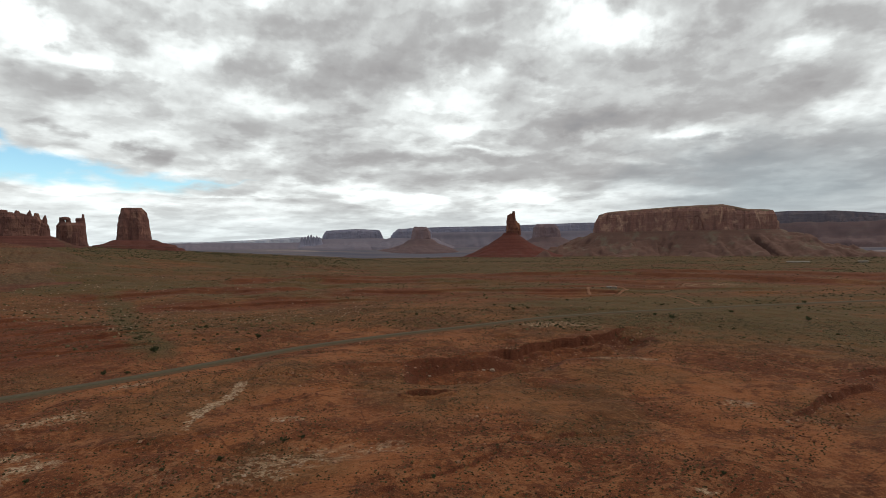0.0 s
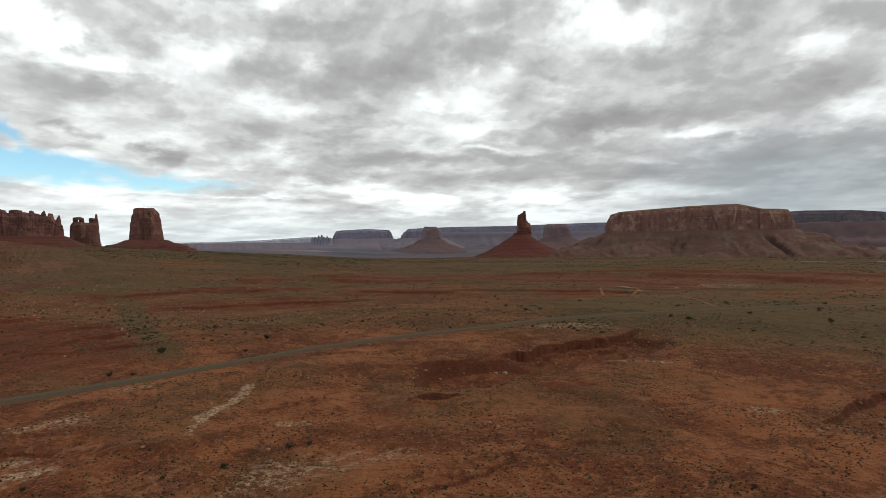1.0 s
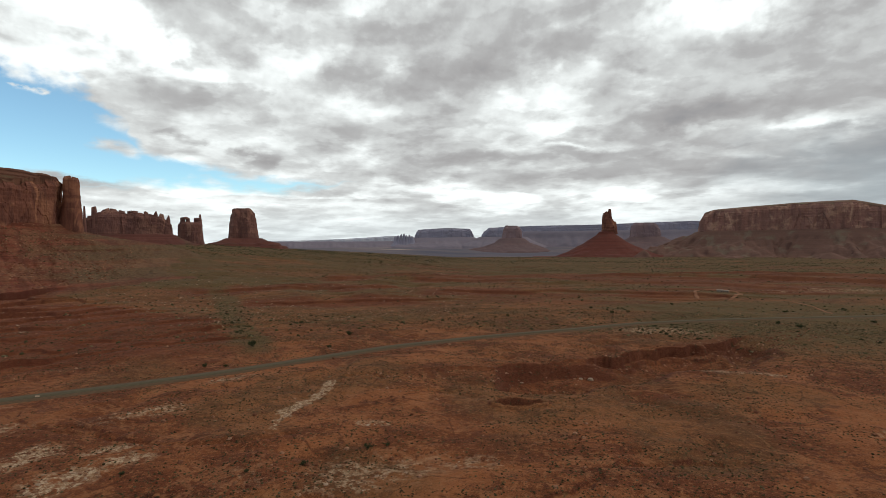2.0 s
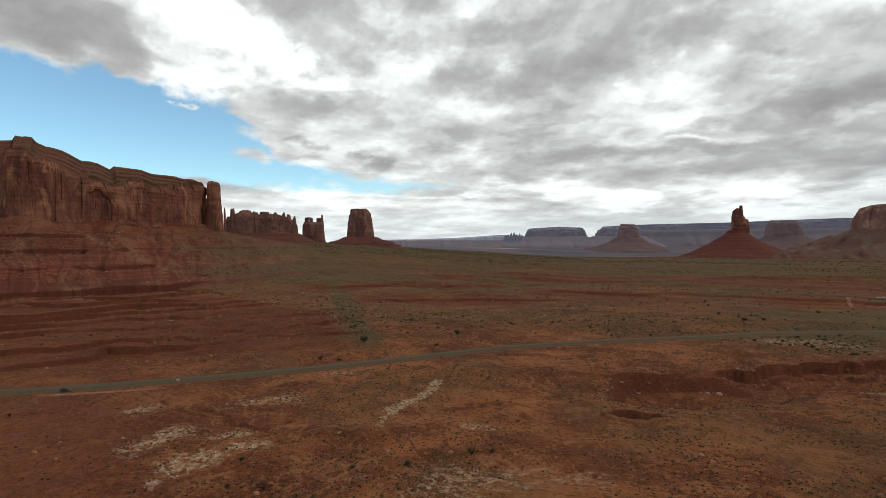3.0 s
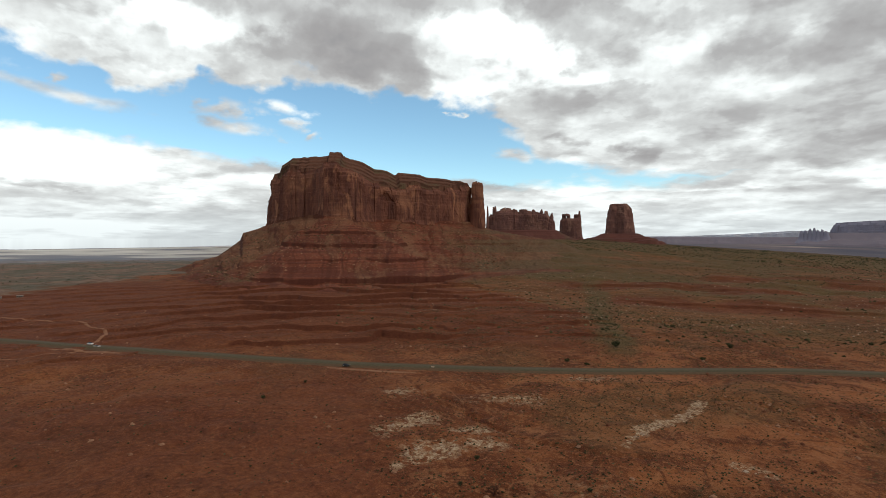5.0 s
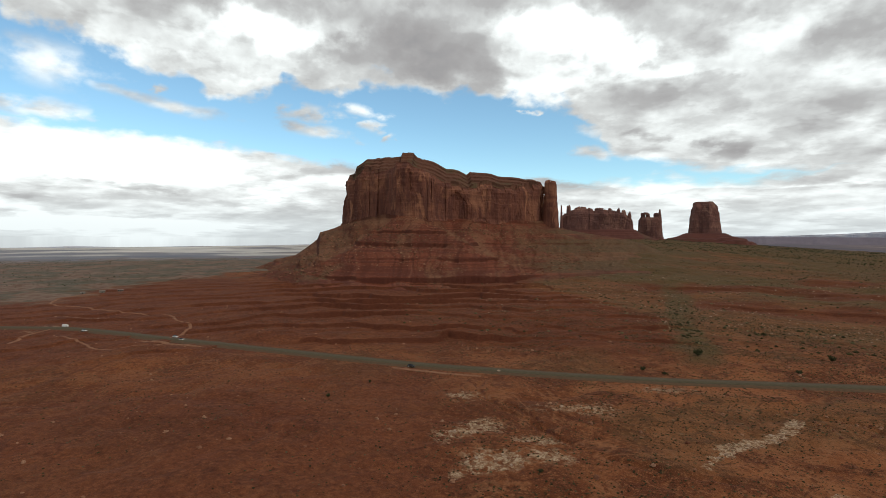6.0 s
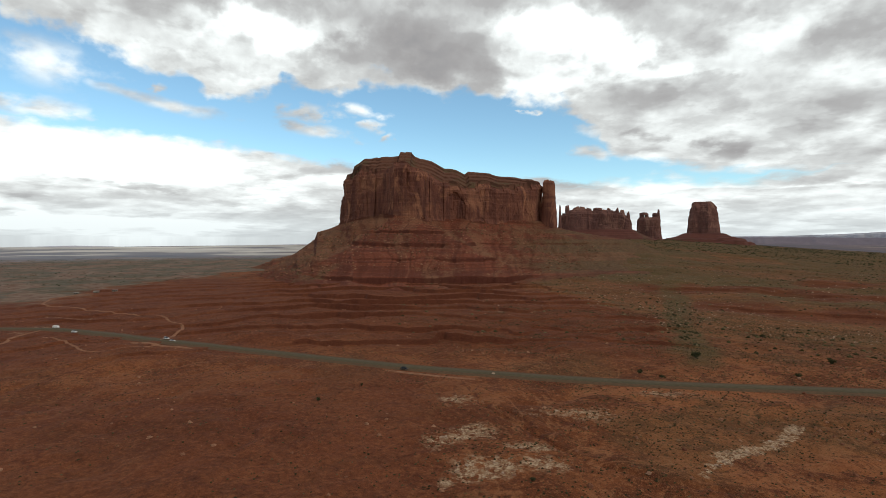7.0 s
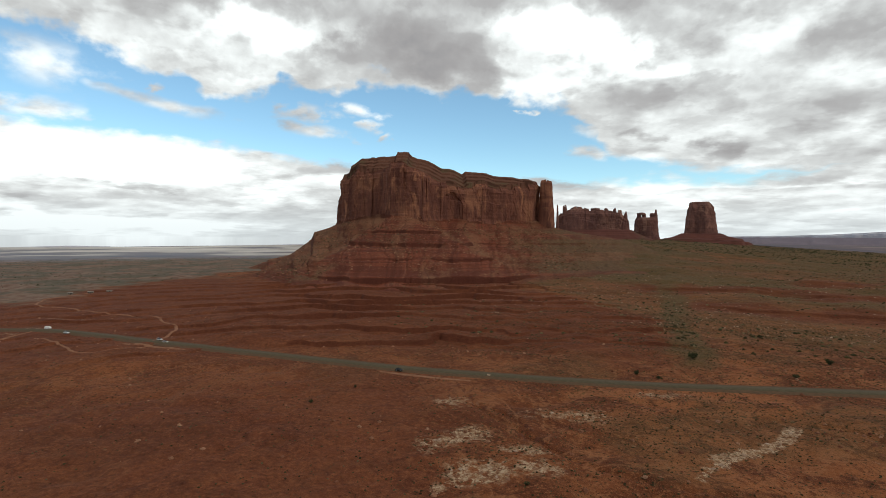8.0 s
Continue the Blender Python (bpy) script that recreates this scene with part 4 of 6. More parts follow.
def butte(name, label, category="butte", group=""):
    ob = new(name)
    ob.empty_display_size = 10
    return tagged(ob, label, category, group)


def across(origin, facing):
    """Coordinates along (to the right as seen from the hub) and behind a point."""
    e = np.array([math.cos(radians(facing)), math.sin(radians(facing))])
    n = np.array([-e[1], e[0]])
    return (lambda x, y: (x - origin[0]) * e[0] + (y - origin[1]) * e[1]), (lambda x, y: (x - origin[0]) * n[0] + (y - origin[1]) * n[1])


MESA_SLOPE = []


def mesa_cone(x, y, z):
    """1 on the cone of bare red shale that widens downward from the nose of the mesa."""
    az, _ = polar(x, y)
    az = az + 2.2 * fbm(x / 80, y / 80, 0, 4, 231)
    left = np.interp(z, [14, 60, 118], [70.5, 66.6, 62.6])
    right = np.interp(z, [14, 60, 118], [47.0, 52.4, 58.0])
    return smooth(left - az, -0.3, 0.9) * smooth(az - right, -0.3, 0.9)


def mesa_slope(x, y):
    """The rubble apron of the big mesa: a fan below its nose that ends in a low shale cliff, with long spurs to both sides."""
    az, r = polar(x, y)
    swing = az + 0.5 * fbm(x / 70, y / 70, 0, 3, 211)
    q = az * 22.0
    foot = np.interp(az, [32, 37, 41, 44, 46, 47.5, 50, 51.6, 53.2, 55.2, 57.2, 58.3, 59.6, 61.2, 62.3, 64.2, 65.7, 66.9, 80], [1660, 1600, 1560, 1525, 1478, 1440, 1392, 1380, 1338, 1328, 1286, 1240, 1228, 1244, 1284, 1324, 1362, 1424, 1424])
    back = np.interp(az, [32, 37, 41, 44, 45.5, 48, 53, 58, 63, 66.5, 67.2], [1660, 1600, 1560, 1525, 1560, 1605, 1565, 1535, 1540, 1500, 1424])
    crest = np.interp(az, [32, 34, 36, 38, 41, 43, 44.3, 48.7, 51.1, 54.1, 57.7, 59.6, 61.3, 63.8, 66.8, 67.8, 69.2, 69.5, 71.6, 73.7, 73.8, 75.4, 76.4, 82], [22, 46, 66, 80, 92, 102, 111, 115, 112, 118, 115, 121, 124, 122, 113, 102, 91, 72, 33, 21, 17, 3, -6, -30])
    crest = crest + 5 * fbm(q / 45, 0.3, 0, 3, 215) * smooth(az, 44, 46) * (1 - smooth(az, 66, 67))
    rim = np.interp(swing, [32, 37, 44, 47, 50, 54, 60, 65, 68, 71, 74, 77, 82], [1240, 1100, 1010, 935, 892, 876, 864, 880, 925, 990, 1120, 1280, 1400])
    rim = rim + 26 * fbm(q / 60, 1.7, 0, 4, 213) - 12 * ridged(q / 34, 0.2, 0, 2, 214)
    shelf = np.minimum(14.5 + 5 * fbm(q / 50, 0.9, 0, 3, 216), crest - 4)
    s = (foot - r) / np.maximum(foot - rim, 30)
    fall = np.interp(s, [0, 0.12, 0.35, 0.65, 0.88, 1.0], [0, 0.16, 0.41, 0.72, 0.93, 1.0])
    z = crest + (shelf - crest) * fall
    band = smooth(s, 0.03, 0.22) * (1 - smooth(s, 0.82, 1.0))
    cone = mesa_cone(x, y, z)
    z = z + (26 * cone - 12) * smooth(s, 0.04, 0.35) * (1 - smooth(s, 0.72, 1.0))
    bent = q + 26 * fbm(x / 60, y / 60, 0, 2, 217)
    z = z + band * (24 * fbm(bent / 120, r / 420, 0, 2, 218) + 8 * fbm(bent / 34, r / 190, 0, 3, 219) - 9 * ridged(bent / 36, r / 420, 0, 2, 220) + 6)
    # hard beds crop out where the rubble is thin
    wave = 5 * fbm(x / 90, y / 90, 0, 2, 221)
    bedded = np.interp(z + wave, [-60, 16, 34, 40, 41.5, 46, 57, 66, 67.5, 73, 84, 91, 92.5, 97, 104, 200], [-60, 16, 34, 35.5, 41, 46, 57, 59.5, 69, 73, 84, 86, 94, 97, 104, 200]) - wave
    bare = smooth(fbm(bent / 130, z / 26, 0, 3, 222), -0.12, 0.10) * (0.35 * (1 - smooth(az, 55, 58)) + 0.9 * cone)
    z = z + (bedded - z) * bare * smooth(s, 0.02, 0.1)
    z = z + band * (1.8 * fbm(x / 13, y / 13, 0, 3, 223) + 1.1 * fbm(x / 4, y / 4, 0, 2, 224) - 3.0 * ridged(bent / 13, r / 300, 0, 3, 239) + 1.5)
    # the low cliff and the wash slope below it
    out = rim - r
    tall = 13.5 * (0.55 + 0.45 * smooth(fbm(q / 70, 4.2, 0, 2, 225), -0.2, 0.1)) * smooth(az, 44.5, 48.5) * (1 - smooth(az, 67.5, 71.5))
    below = shelf - tall * smooth(out + 3 * fbm(x / 5, y / 5, 0, 2, 226), 0, 7) - (shelf - tall + 7) * smooth(out, 4, 170) - 10 * smooth(out, 150, 260)
    z = np.where(out > 0, below, z)
    edge = 12 * (1 - smooth(az, 32, 36)) + 30 * smooth(az, 76, 82)
    behind = np.minimum(0.7 * (r - foot), 14) * smooth(back - foot, 20, 60) - 0.55 * np.maximum(r - back, 0)
    return np.where(r > foot, crest + behind, z) - edge


def big_mesa():
    ob = butte("mesa", "towering dark red sandstone mesa with fluted cliffs above terraced shale slopes", "mesa")
    outline = [place(*p) for p in [(66.9, 1440), (65.7, 1370), (64.2, 1332), (62.3, 1292), (61.2, 1252), (59.6, 1236), (58.3, 1244), (57.2, 1292), (55.2, 1335), (53.2, 1345), (51.6, 1388), (49.8, 1398), (47.6, 1445), (46.1, 1490),
                                   (45.8, 1560), (48, 1610), (53, 1570), (58, 1540), (63, 1545), (66.6, 1510)]]
    spine = [place(63.5, 1420), place(47.2, 1535)]
    ridge = [place(66.0, 1442), place(47.2, 1535)]
    origin = place(57, 1400)
    along, _ = across(origin, 57)
    # skyline: bearing, rise over the eye, reach of the ridge there
    sky = [(67.6, 4.2, 1440), (66.8, 4.8, 1440), (66.35, 6.5, 1438), (65.5, 6.95, 1430), (65.3, 7.7, 1428), (64.3, 8.5, 1424), (63.0, 8.58, 1415), (60.9, 8.98, 1400), (60.7, 9.4, 1400), (59.5, 9.32, 1400), (59.1, 8.85, 1405),
           (57.4, 8.36, 1420), (55.95, 7.57, 1430), (54.85, 7.5, 1440), (53.8, 6.92, 1450), (53.45, 7.22, 1450), (51.6, 7.14, 1462), (50.5, 6.72, 1480), (48.4, 6.52, 1500), (45.9, 6.13, 1535), (45.0, 6.0, 1550)]
    us = np.array([along(*place(a, r)) for a, e, r in sky])
    zs = np.array([EYE + r * math.tan(radians(e)) for a, e, r in sky])
    a, b = np.array(ridge[0]), np.array(ridge[1])

    def top(x, y):
        u = along(x, y)
        crest = np.interp(u, us, zs) + terraced(5 * fbm(u / 22, 0.5, 0, 3, 78), 1.8, 0.8)
        t = np.clip(((x - a[0]) * (b - a)[0] + (y - a[1]) * (b - a)[1]) / ((b - a) @ (b - a)), 0, 1)
        off = np.hypot(x - a[0] - t * (b - a)[0], y - a[1] - t * (b - a)[1])
        fall = 0.45 * np.maximum(off - 14, 0) + 7 * fbm(x / 24, y / 24, 0, 3, 77)
        return crest - np.minimum(0.45 * fall.clip(0) + 0.55 * terraced(np.maximum(fall + 5 * fbm(x / 40, y / 40, 0, 2, 79), 0), 12.0, 0.8), 50)

    wall, lid = cliff_mesh("mesa_cliff", outline, spine, top, 98, ROCK, 1.0, 1700, 120, 70, 0.025, 4, 1.0, CAP)
    child("cliff", wall, ob, "fluted dark red cliff with paler scars")
    child("cap", lid, ob, "bedded brown cap with sparse scrub")
    az, r = np.meshgrid(np.radians(np.arange(32.0, 82.0, 0.1)), np.r_[np.arange(640, 840, 8.0), np.arange(840, 1440, 2.4), np.arange(1440, 1860, 8.0)])
    x, y = HUB[0] - r * np.sin(az), HUB[1] + r * np.cos(az)
    z = np.maximum(mesa_slope(x, y), base_height(x, y) - 8)
    slope = raw_mesh("mesa_talus", np.stack([x, y, z], -1).reshape(-1, 3), grid_faces(az.shape[1], az.shape[0], False)[:, ::-1], MESA_TALUS)
    scree = (1 - mesa_cone(x, y, z)) * (0.25 + 0.75 * smooth(np.degrees(az), 54, 60)) * smooth(z, 10, 24)
    scree = np.maximum(scree, (1 - smooth(np.degrees(az) + 3 * fbm(x / 70, y / 70, 0, 4, 234), 43, 48)) * smooth(fbm(x / 120, z / 14, 0, 4, 235), -0.16, 0.02))
    side = mesa_cone(x, y, z)
    scree = np.maximum(scree, 4 * side * (1 - side) * smooth(z, 20, 34))
    scree = np.maximum(scree, 0.6 * smooth(fbm(np.degrees(az) * 0.5, r / 260, 0, 4, 233), 0.08, 0.18))
    slope.attributes.new("scree", "FLOAT", "POINT").data.foreach_set("value", scree.ravel().astype(np.float32))
    deg = np.degrees(az) + 3 * fbm(x / 80, y / 80, 0, 4, 236)
    scrub = (1 - smooth(deg, 43.5, 50)) * (0.45 + 0.55 * smooth(fbm(x / 90, z / 12, 0, 4, 237), -0.14, 0.04))
    scrub = np.maximum(scrub, 0.5 * smooth(deg, 65, 68) * smooth(fbm(x / 50, y / 50, 0, 4, 238), -0.06, 0.12))
    rill = ridged((np.degrees(az) * 22 + 26 * fbm(x / 60, y / 60, 0, 2, 217)) / 13, r / 300, 0, 3, 239)
    for name, values in (("scrub", scrub), ("rill", rill)):
        slope.attributes.new(name, "FLOAT", "POINT").data.foreach_set("value", values.ravel().astype(np.float32))
    child("talus", slope, ob, "brick red rubble slope with shale ledges")
    MESA_SLOPE.append(mesa_slope)
    p = place(45.02, 1515)
    child("pinnacle", column_mesh("mesa_pinnacle", p[0], p[1], 100, EYE + 1520 * math.tan(radians(6.12)), [25, 24, 22, 20, 18.5, 17.5, 16.5, 15.5], ROCK, 11, 1.0, 30), ob, "detached rock pinnacle beside a narrow slot")
    return ob


def flat_top(z, rough=3.0, seed=0, scale=30.0):
    return lambda x, y: z + rough * fbm(np.asarray(x) / scale, np.asarray(y) / scale, 0, 3, seed)


def at_rise(reach, rise):
    return EYE + reach * math.tan(radians(rise))


def simple_mesa(name, label, reach, left, right, depth, sky, foot, talus, rock, slope, size, seed, count=420, category="mesa", group="", rough=3.0, batter=0.06, levels=44, crown=0.0, cap=None, gully=0.7):
    """A mesa by its bearings: sky is rows of bearing and rise; foot is the rise of the wall's foot; talus is rows of distance and height."""
    ob = butte(name, label, category, group)
    mid = 0.5 * (left + right)
    half = reach * math.tan(radians(abs(left - right) / 2))
    origin = place(mid, reach + depth * 0.5)
    e = np.array([math.cos(radians(mid)), math.sin(radians(mid))])
    n = np.array([-e[1], e[0]])
    h = half * (reach + depth * 0.5) / reach
    shape = [(-1.0, 0.0), (-0.92, -0.34), (-0.6, -0.5), (-0.2, -0.42), (0.2, -0.54), (0.62, -0.46), (0.93, -0.32), (1.0, 0.04), (0.9, 0.4), (0.4, 0.5), (-0.3, 0.5), (-0.9, 0.36)]
    outline = [origin + e * (u * h) + n * (w * depth) for u, w in shape]
    spread = max(h - depth * 0.4, 0.02 * h)
    spine = [origin - e * spread, origin + e * spread]
    us = np.array([reach * math.tan(radians(mid - a)) for a, r in sky])
    zs = np.array([at_rise(reach, r) for a, r in sky])
    a0, b0 = np.array(spine[0]), np.array(spine[1])

    def top(x, y):
        u = (x - origin[0]) * e[0] + (y - origin[1]) * e[1]
        off = np.hypot(x - origin[0] - np.clip(u, -spread, spread) * e[0], y - origin[1] - np.clip(u, -spread, spread) * e[1]) / (0.5 * depth)
        return np.interp(u, us, zs) - terraced(crown * smooth(off, 0.35, 1.0), max(crown / 3, 1.0), 0.7) + rough * size * fbm(x / (24 * size), y / (24 * size), 0, 3, seed)

    zf = at_rise(reach, foot)
    wall, lid = cliff_mesh(name + "_cliff", outline, spine, top, zf - 46 * size, rock, size, count, levels, 24, batter, seed, 1.0, cap)
    child("cliff", wall, ob)
    child("cap", lid, ob)
    if talus:
        rows = [(-30 * size, zf + 20 * size), (0, zf + 12 * size)] + talus + [(talus[-1][0] * 1.2 + 25 * size, -80)]
        child("talus", talus_mesh(name + "_talus", outline, rows, slope, size, seed, gully, max(reach / 420.0, reach * abs(left - right) / 9000))[0], ob)
    return ob


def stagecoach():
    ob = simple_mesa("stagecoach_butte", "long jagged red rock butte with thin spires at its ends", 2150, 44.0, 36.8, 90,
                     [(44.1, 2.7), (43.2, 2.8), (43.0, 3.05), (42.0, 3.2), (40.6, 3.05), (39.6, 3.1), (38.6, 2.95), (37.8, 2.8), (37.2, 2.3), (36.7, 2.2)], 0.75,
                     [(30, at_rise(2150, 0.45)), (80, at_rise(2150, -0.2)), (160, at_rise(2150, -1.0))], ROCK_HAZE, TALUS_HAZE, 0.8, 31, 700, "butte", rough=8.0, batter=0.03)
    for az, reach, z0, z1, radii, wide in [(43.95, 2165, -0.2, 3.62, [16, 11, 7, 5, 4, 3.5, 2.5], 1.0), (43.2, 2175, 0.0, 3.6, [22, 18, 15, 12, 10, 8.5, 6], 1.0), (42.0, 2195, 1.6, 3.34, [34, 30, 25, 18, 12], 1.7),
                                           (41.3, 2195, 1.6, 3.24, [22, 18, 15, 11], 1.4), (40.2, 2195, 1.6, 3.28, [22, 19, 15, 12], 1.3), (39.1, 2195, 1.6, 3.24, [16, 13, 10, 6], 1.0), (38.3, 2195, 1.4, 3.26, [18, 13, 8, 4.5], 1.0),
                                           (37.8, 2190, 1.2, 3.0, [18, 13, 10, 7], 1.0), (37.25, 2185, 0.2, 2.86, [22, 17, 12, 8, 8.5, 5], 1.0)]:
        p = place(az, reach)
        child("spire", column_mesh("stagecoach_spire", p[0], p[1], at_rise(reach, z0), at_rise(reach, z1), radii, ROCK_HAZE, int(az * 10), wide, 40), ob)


def twin_towers():
    ob = butte("twin_tower_butte", "twin red rock towers on one base with a small window", "butte")
    r = 2380
    origin = place(35.35, r)
    outline = [origin + np.array([math.cos(radians(35)) * u * 50 - math.sin(radians(35)) * w * 40, math.sin(radians(35)) * u * 50 + math.cos(radians(35)) * w * 40]) for u, w in
               [(-1, 0), (-0.8, -0.7), (0, -0.9), (0.8, -0.7), (1, 0), (0.8, 0.7), (0, 0.9), (-0.8, 0.7)]]
    wall, lid = cliff_mesh("twin_base", outline, [origin - 4, origin + 4], flat_top(at_rise(r, 2.25), 4, 3), at_rise(r, -0.1), ROCK_HAZE, 0.6, 260, 36, 10, 0.05, 51)
    child("base", wall, ob)
    child("cap", lid, ob)
    child("talus", talus_mesh("twin_talus", outline, [(-20, at_rise(r, 0.35)), (0, at_rise(r, 0.1)), (40, at_rise(r, -0.2)), (130, at_rise(r, -0.8)), (190, -80)], TALUS_HAZE, 0.8, 52, 0.6, 4.0)[0], ob)
    for az, z0, z1, radii, wide, turn in [(35.98, 1.9, 2.7, [13, 11.5, 10], 0.8, 35), (35.5, 1.9, 2.68, [13, 11.5, 10], 0.8, 35), (34.62, 1.8, 2.7, [17, 15, 14], 1.0, 35), (34.42, 2.4, 3.05, [9, 6, 4.5, 4], 0.8, 35)]:
        p = place(az, r)
        child("tower", column_mesh("twin_tower", p[0], p[1], at_rise(r, z0), at_rise(r, z1), radii, ROCK_HAZE, int(az * 13), wide, turn), ob)
    p = place(35.74, r)
    child("lintel", column_mesh("twin_lintel", p[0], p[1], at_rise(r, 2.52), at_rise(r, 2.74), [17, 15, 11], ROCK_HAZE, 9, 1.0, 35), ob)


def castle():
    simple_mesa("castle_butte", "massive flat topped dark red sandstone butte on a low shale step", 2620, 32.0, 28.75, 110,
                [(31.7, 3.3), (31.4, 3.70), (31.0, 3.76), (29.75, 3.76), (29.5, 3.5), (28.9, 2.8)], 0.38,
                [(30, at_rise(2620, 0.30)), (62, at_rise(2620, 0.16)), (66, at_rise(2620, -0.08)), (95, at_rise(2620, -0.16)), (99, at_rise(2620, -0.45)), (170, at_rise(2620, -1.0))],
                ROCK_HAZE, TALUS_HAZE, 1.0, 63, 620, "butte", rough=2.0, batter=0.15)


def lone_spire():
    ob = butte("spire_butte", "slender red rock spire on a wide smooth shale cone", "butte")
    r = 3150
    o = place(-7.35, r)
    ring = [o + 36 * np.array([math.cos(a), math.sin(a)]) for a in np.linspace(0, 2 * math.pi, 8, endpoint=False)]
    zc = at_rise(r, 1.12)
    child("talus", talus_mesh("spire_talus", ring, [(-40, zc + 6), (-8, zc + 2), (4, zc - 15), (78, 72), (148, 34), (190, 16), (245, -2), (300, -10)], TALUS_SPIRE, 1.0, 71, 0.35, 5.0)[0], ob, "smooth brick red shale cone with faint beds")
    for az, z0, z1, radii, wide in [(-7.55, 0.8, 2.5, [40, 36, 33, 30, 27], 1.0), (-7.2, 1.5, 3.1, [18, 16, 14, 12], 1.0), (-7.45, 1.6, 3.2, [20, 18, 15, 12], 1.0), (-7.68, 1.6, 3.46, [16, 14, 12, 10, 8], 1.0), (-8.1, 0.9, 2.2, [18, 15, 11], 1.0)]:
        p = place(az, r)
        child("tower", column_mesh("spire_tower", p[0], p[1], at_rise(r, z0), at_rise(r, z1), radii, ROCK, int(-az * 17), wide), ob)


def far_country():
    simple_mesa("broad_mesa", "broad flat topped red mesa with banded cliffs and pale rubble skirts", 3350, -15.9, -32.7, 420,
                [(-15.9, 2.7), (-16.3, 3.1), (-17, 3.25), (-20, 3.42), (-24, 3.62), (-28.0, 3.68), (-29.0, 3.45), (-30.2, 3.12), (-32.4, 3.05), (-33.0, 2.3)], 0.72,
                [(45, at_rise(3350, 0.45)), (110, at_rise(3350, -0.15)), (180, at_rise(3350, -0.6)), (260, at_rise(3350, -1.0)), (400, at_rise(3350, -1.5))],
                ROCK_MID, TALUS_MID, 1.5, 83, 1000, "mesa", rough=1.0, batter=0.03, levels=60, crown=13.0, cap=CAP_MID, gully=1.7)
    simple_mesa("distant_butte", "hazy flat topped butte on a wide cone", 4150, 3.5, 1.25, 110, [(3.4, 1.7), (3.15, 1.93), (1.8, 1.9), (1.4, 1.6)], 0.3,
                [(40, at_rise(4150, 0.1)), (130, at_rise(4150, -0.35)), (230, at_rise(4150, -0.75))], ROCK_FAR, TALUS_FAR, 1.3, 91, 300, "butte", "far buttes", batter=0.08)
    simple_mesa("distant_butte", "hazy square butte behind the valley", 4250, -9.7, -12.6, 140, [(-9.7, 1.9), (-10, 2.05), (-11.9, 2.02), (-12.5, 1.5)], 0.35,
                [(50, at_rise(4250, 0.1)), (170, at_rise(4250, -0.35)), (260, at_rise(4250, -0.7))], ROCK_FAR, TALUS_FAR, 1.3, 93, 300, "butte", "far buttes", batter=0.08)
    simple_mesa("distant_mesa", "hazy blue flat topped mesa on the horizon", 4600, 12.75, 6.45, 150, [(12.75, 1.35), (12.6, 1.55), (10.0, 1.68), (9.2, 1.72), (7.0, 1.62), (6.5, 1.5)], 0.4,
                [(60, at_rise(4600, 0.15)), (180, at_rise(4600, -0.3))], ROCK_HAZE_BLUE, TALUS_HAZE_BLUE, 1.6, 95, 500, "mesa", "far mesas")
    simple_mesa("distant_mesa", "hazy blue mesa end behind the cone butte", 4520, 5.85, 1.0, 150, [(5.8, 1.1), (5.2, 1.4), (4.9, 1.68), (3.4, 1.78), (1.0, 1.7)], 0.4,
                [(60, at_rise(4520, 0.2)), (160, at_rise(4520, -0.3))], ROCK_HAZE_BLUE, TALUS_HAZE_BLUE, 1.6, 97, 400, "mesa", "far mesas")
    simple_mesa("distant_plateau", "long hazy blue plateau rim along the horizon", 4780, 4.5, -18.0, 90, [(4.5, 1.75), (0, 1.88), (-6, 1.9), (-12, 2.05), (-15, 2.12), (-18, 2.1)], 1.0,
                [(40, at_rise(4780, 0.6)), (120, at_rise(4780, -0.2))], ROCK_HAZE_BLUE, TALUS_HAZE_BLUE, 1.6, 99, 900, "plateau", "far plateaus", rough=1.0)
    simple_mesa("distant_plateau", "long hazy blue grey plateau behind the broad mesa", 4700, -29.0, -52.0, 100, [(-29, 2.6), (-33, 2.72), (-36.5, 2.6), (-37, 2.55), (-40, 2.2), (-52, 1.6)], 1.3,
                [(50, at_rise(4700, 1.6)), (160, at_rise(4700, 0.3)), (300, at_rise(4700, -0.2))], ROCK_HAZE_VIOLET, TALUS_FAR, 1.6, 101, 900, "plateau", "far plateaus", rough=1.0)
    simple_mesa("distant_plateau", "low haze-pale plateau rim on the horizon", 4800, 29.0, 12.0, 80, [(29, 0.40), (24, 0.45), (20, 0.6), (16, 0.85), (14.5, 0.9), (12, 0.7)], 0.15,
                [(40, at_rise(4800, 0.0)), (100, at_rise(4800, -0.4))], ROCK_HAZE_PALE, TALUS_HAZE_BLUE, 1.0, 103, 700, "plateau", "far plateaus", rough=4.0)
    simple_mesa("distant_plateau", "low haze-blue hills at the edge of the plain", 4820, 100.0, 66.0, 70, [(100, -0.98), (95, -0.92), (91, -0.80), (87, -0.90), (80, -0.86), (70, -0.62), (66, -0.5)], -1.2,
                [(40, at_rise(4820, -1.2)), (90, at_rise(4820, -1.4))], ROCK_HAZE_PALE, ROCK_HAZE_PALE, 0.6, 105, 900, "hills", "far plateaus", rough=6.0)
    ob = butte("distant_pinnacles", "cluster of tiny hazy pinnacles on the horizon", "pinnacles")
    for az, rise, w in [(14.9, 0.80, 13), (14.6, 0.92, 12), (14.3, 1.05, 10), (14.0, 1.08, 11), (13.7, 0.92, 12), (13.4, 0.98, 11), (13.1, 0.80, 16)]:
        p = place(az, 4560)
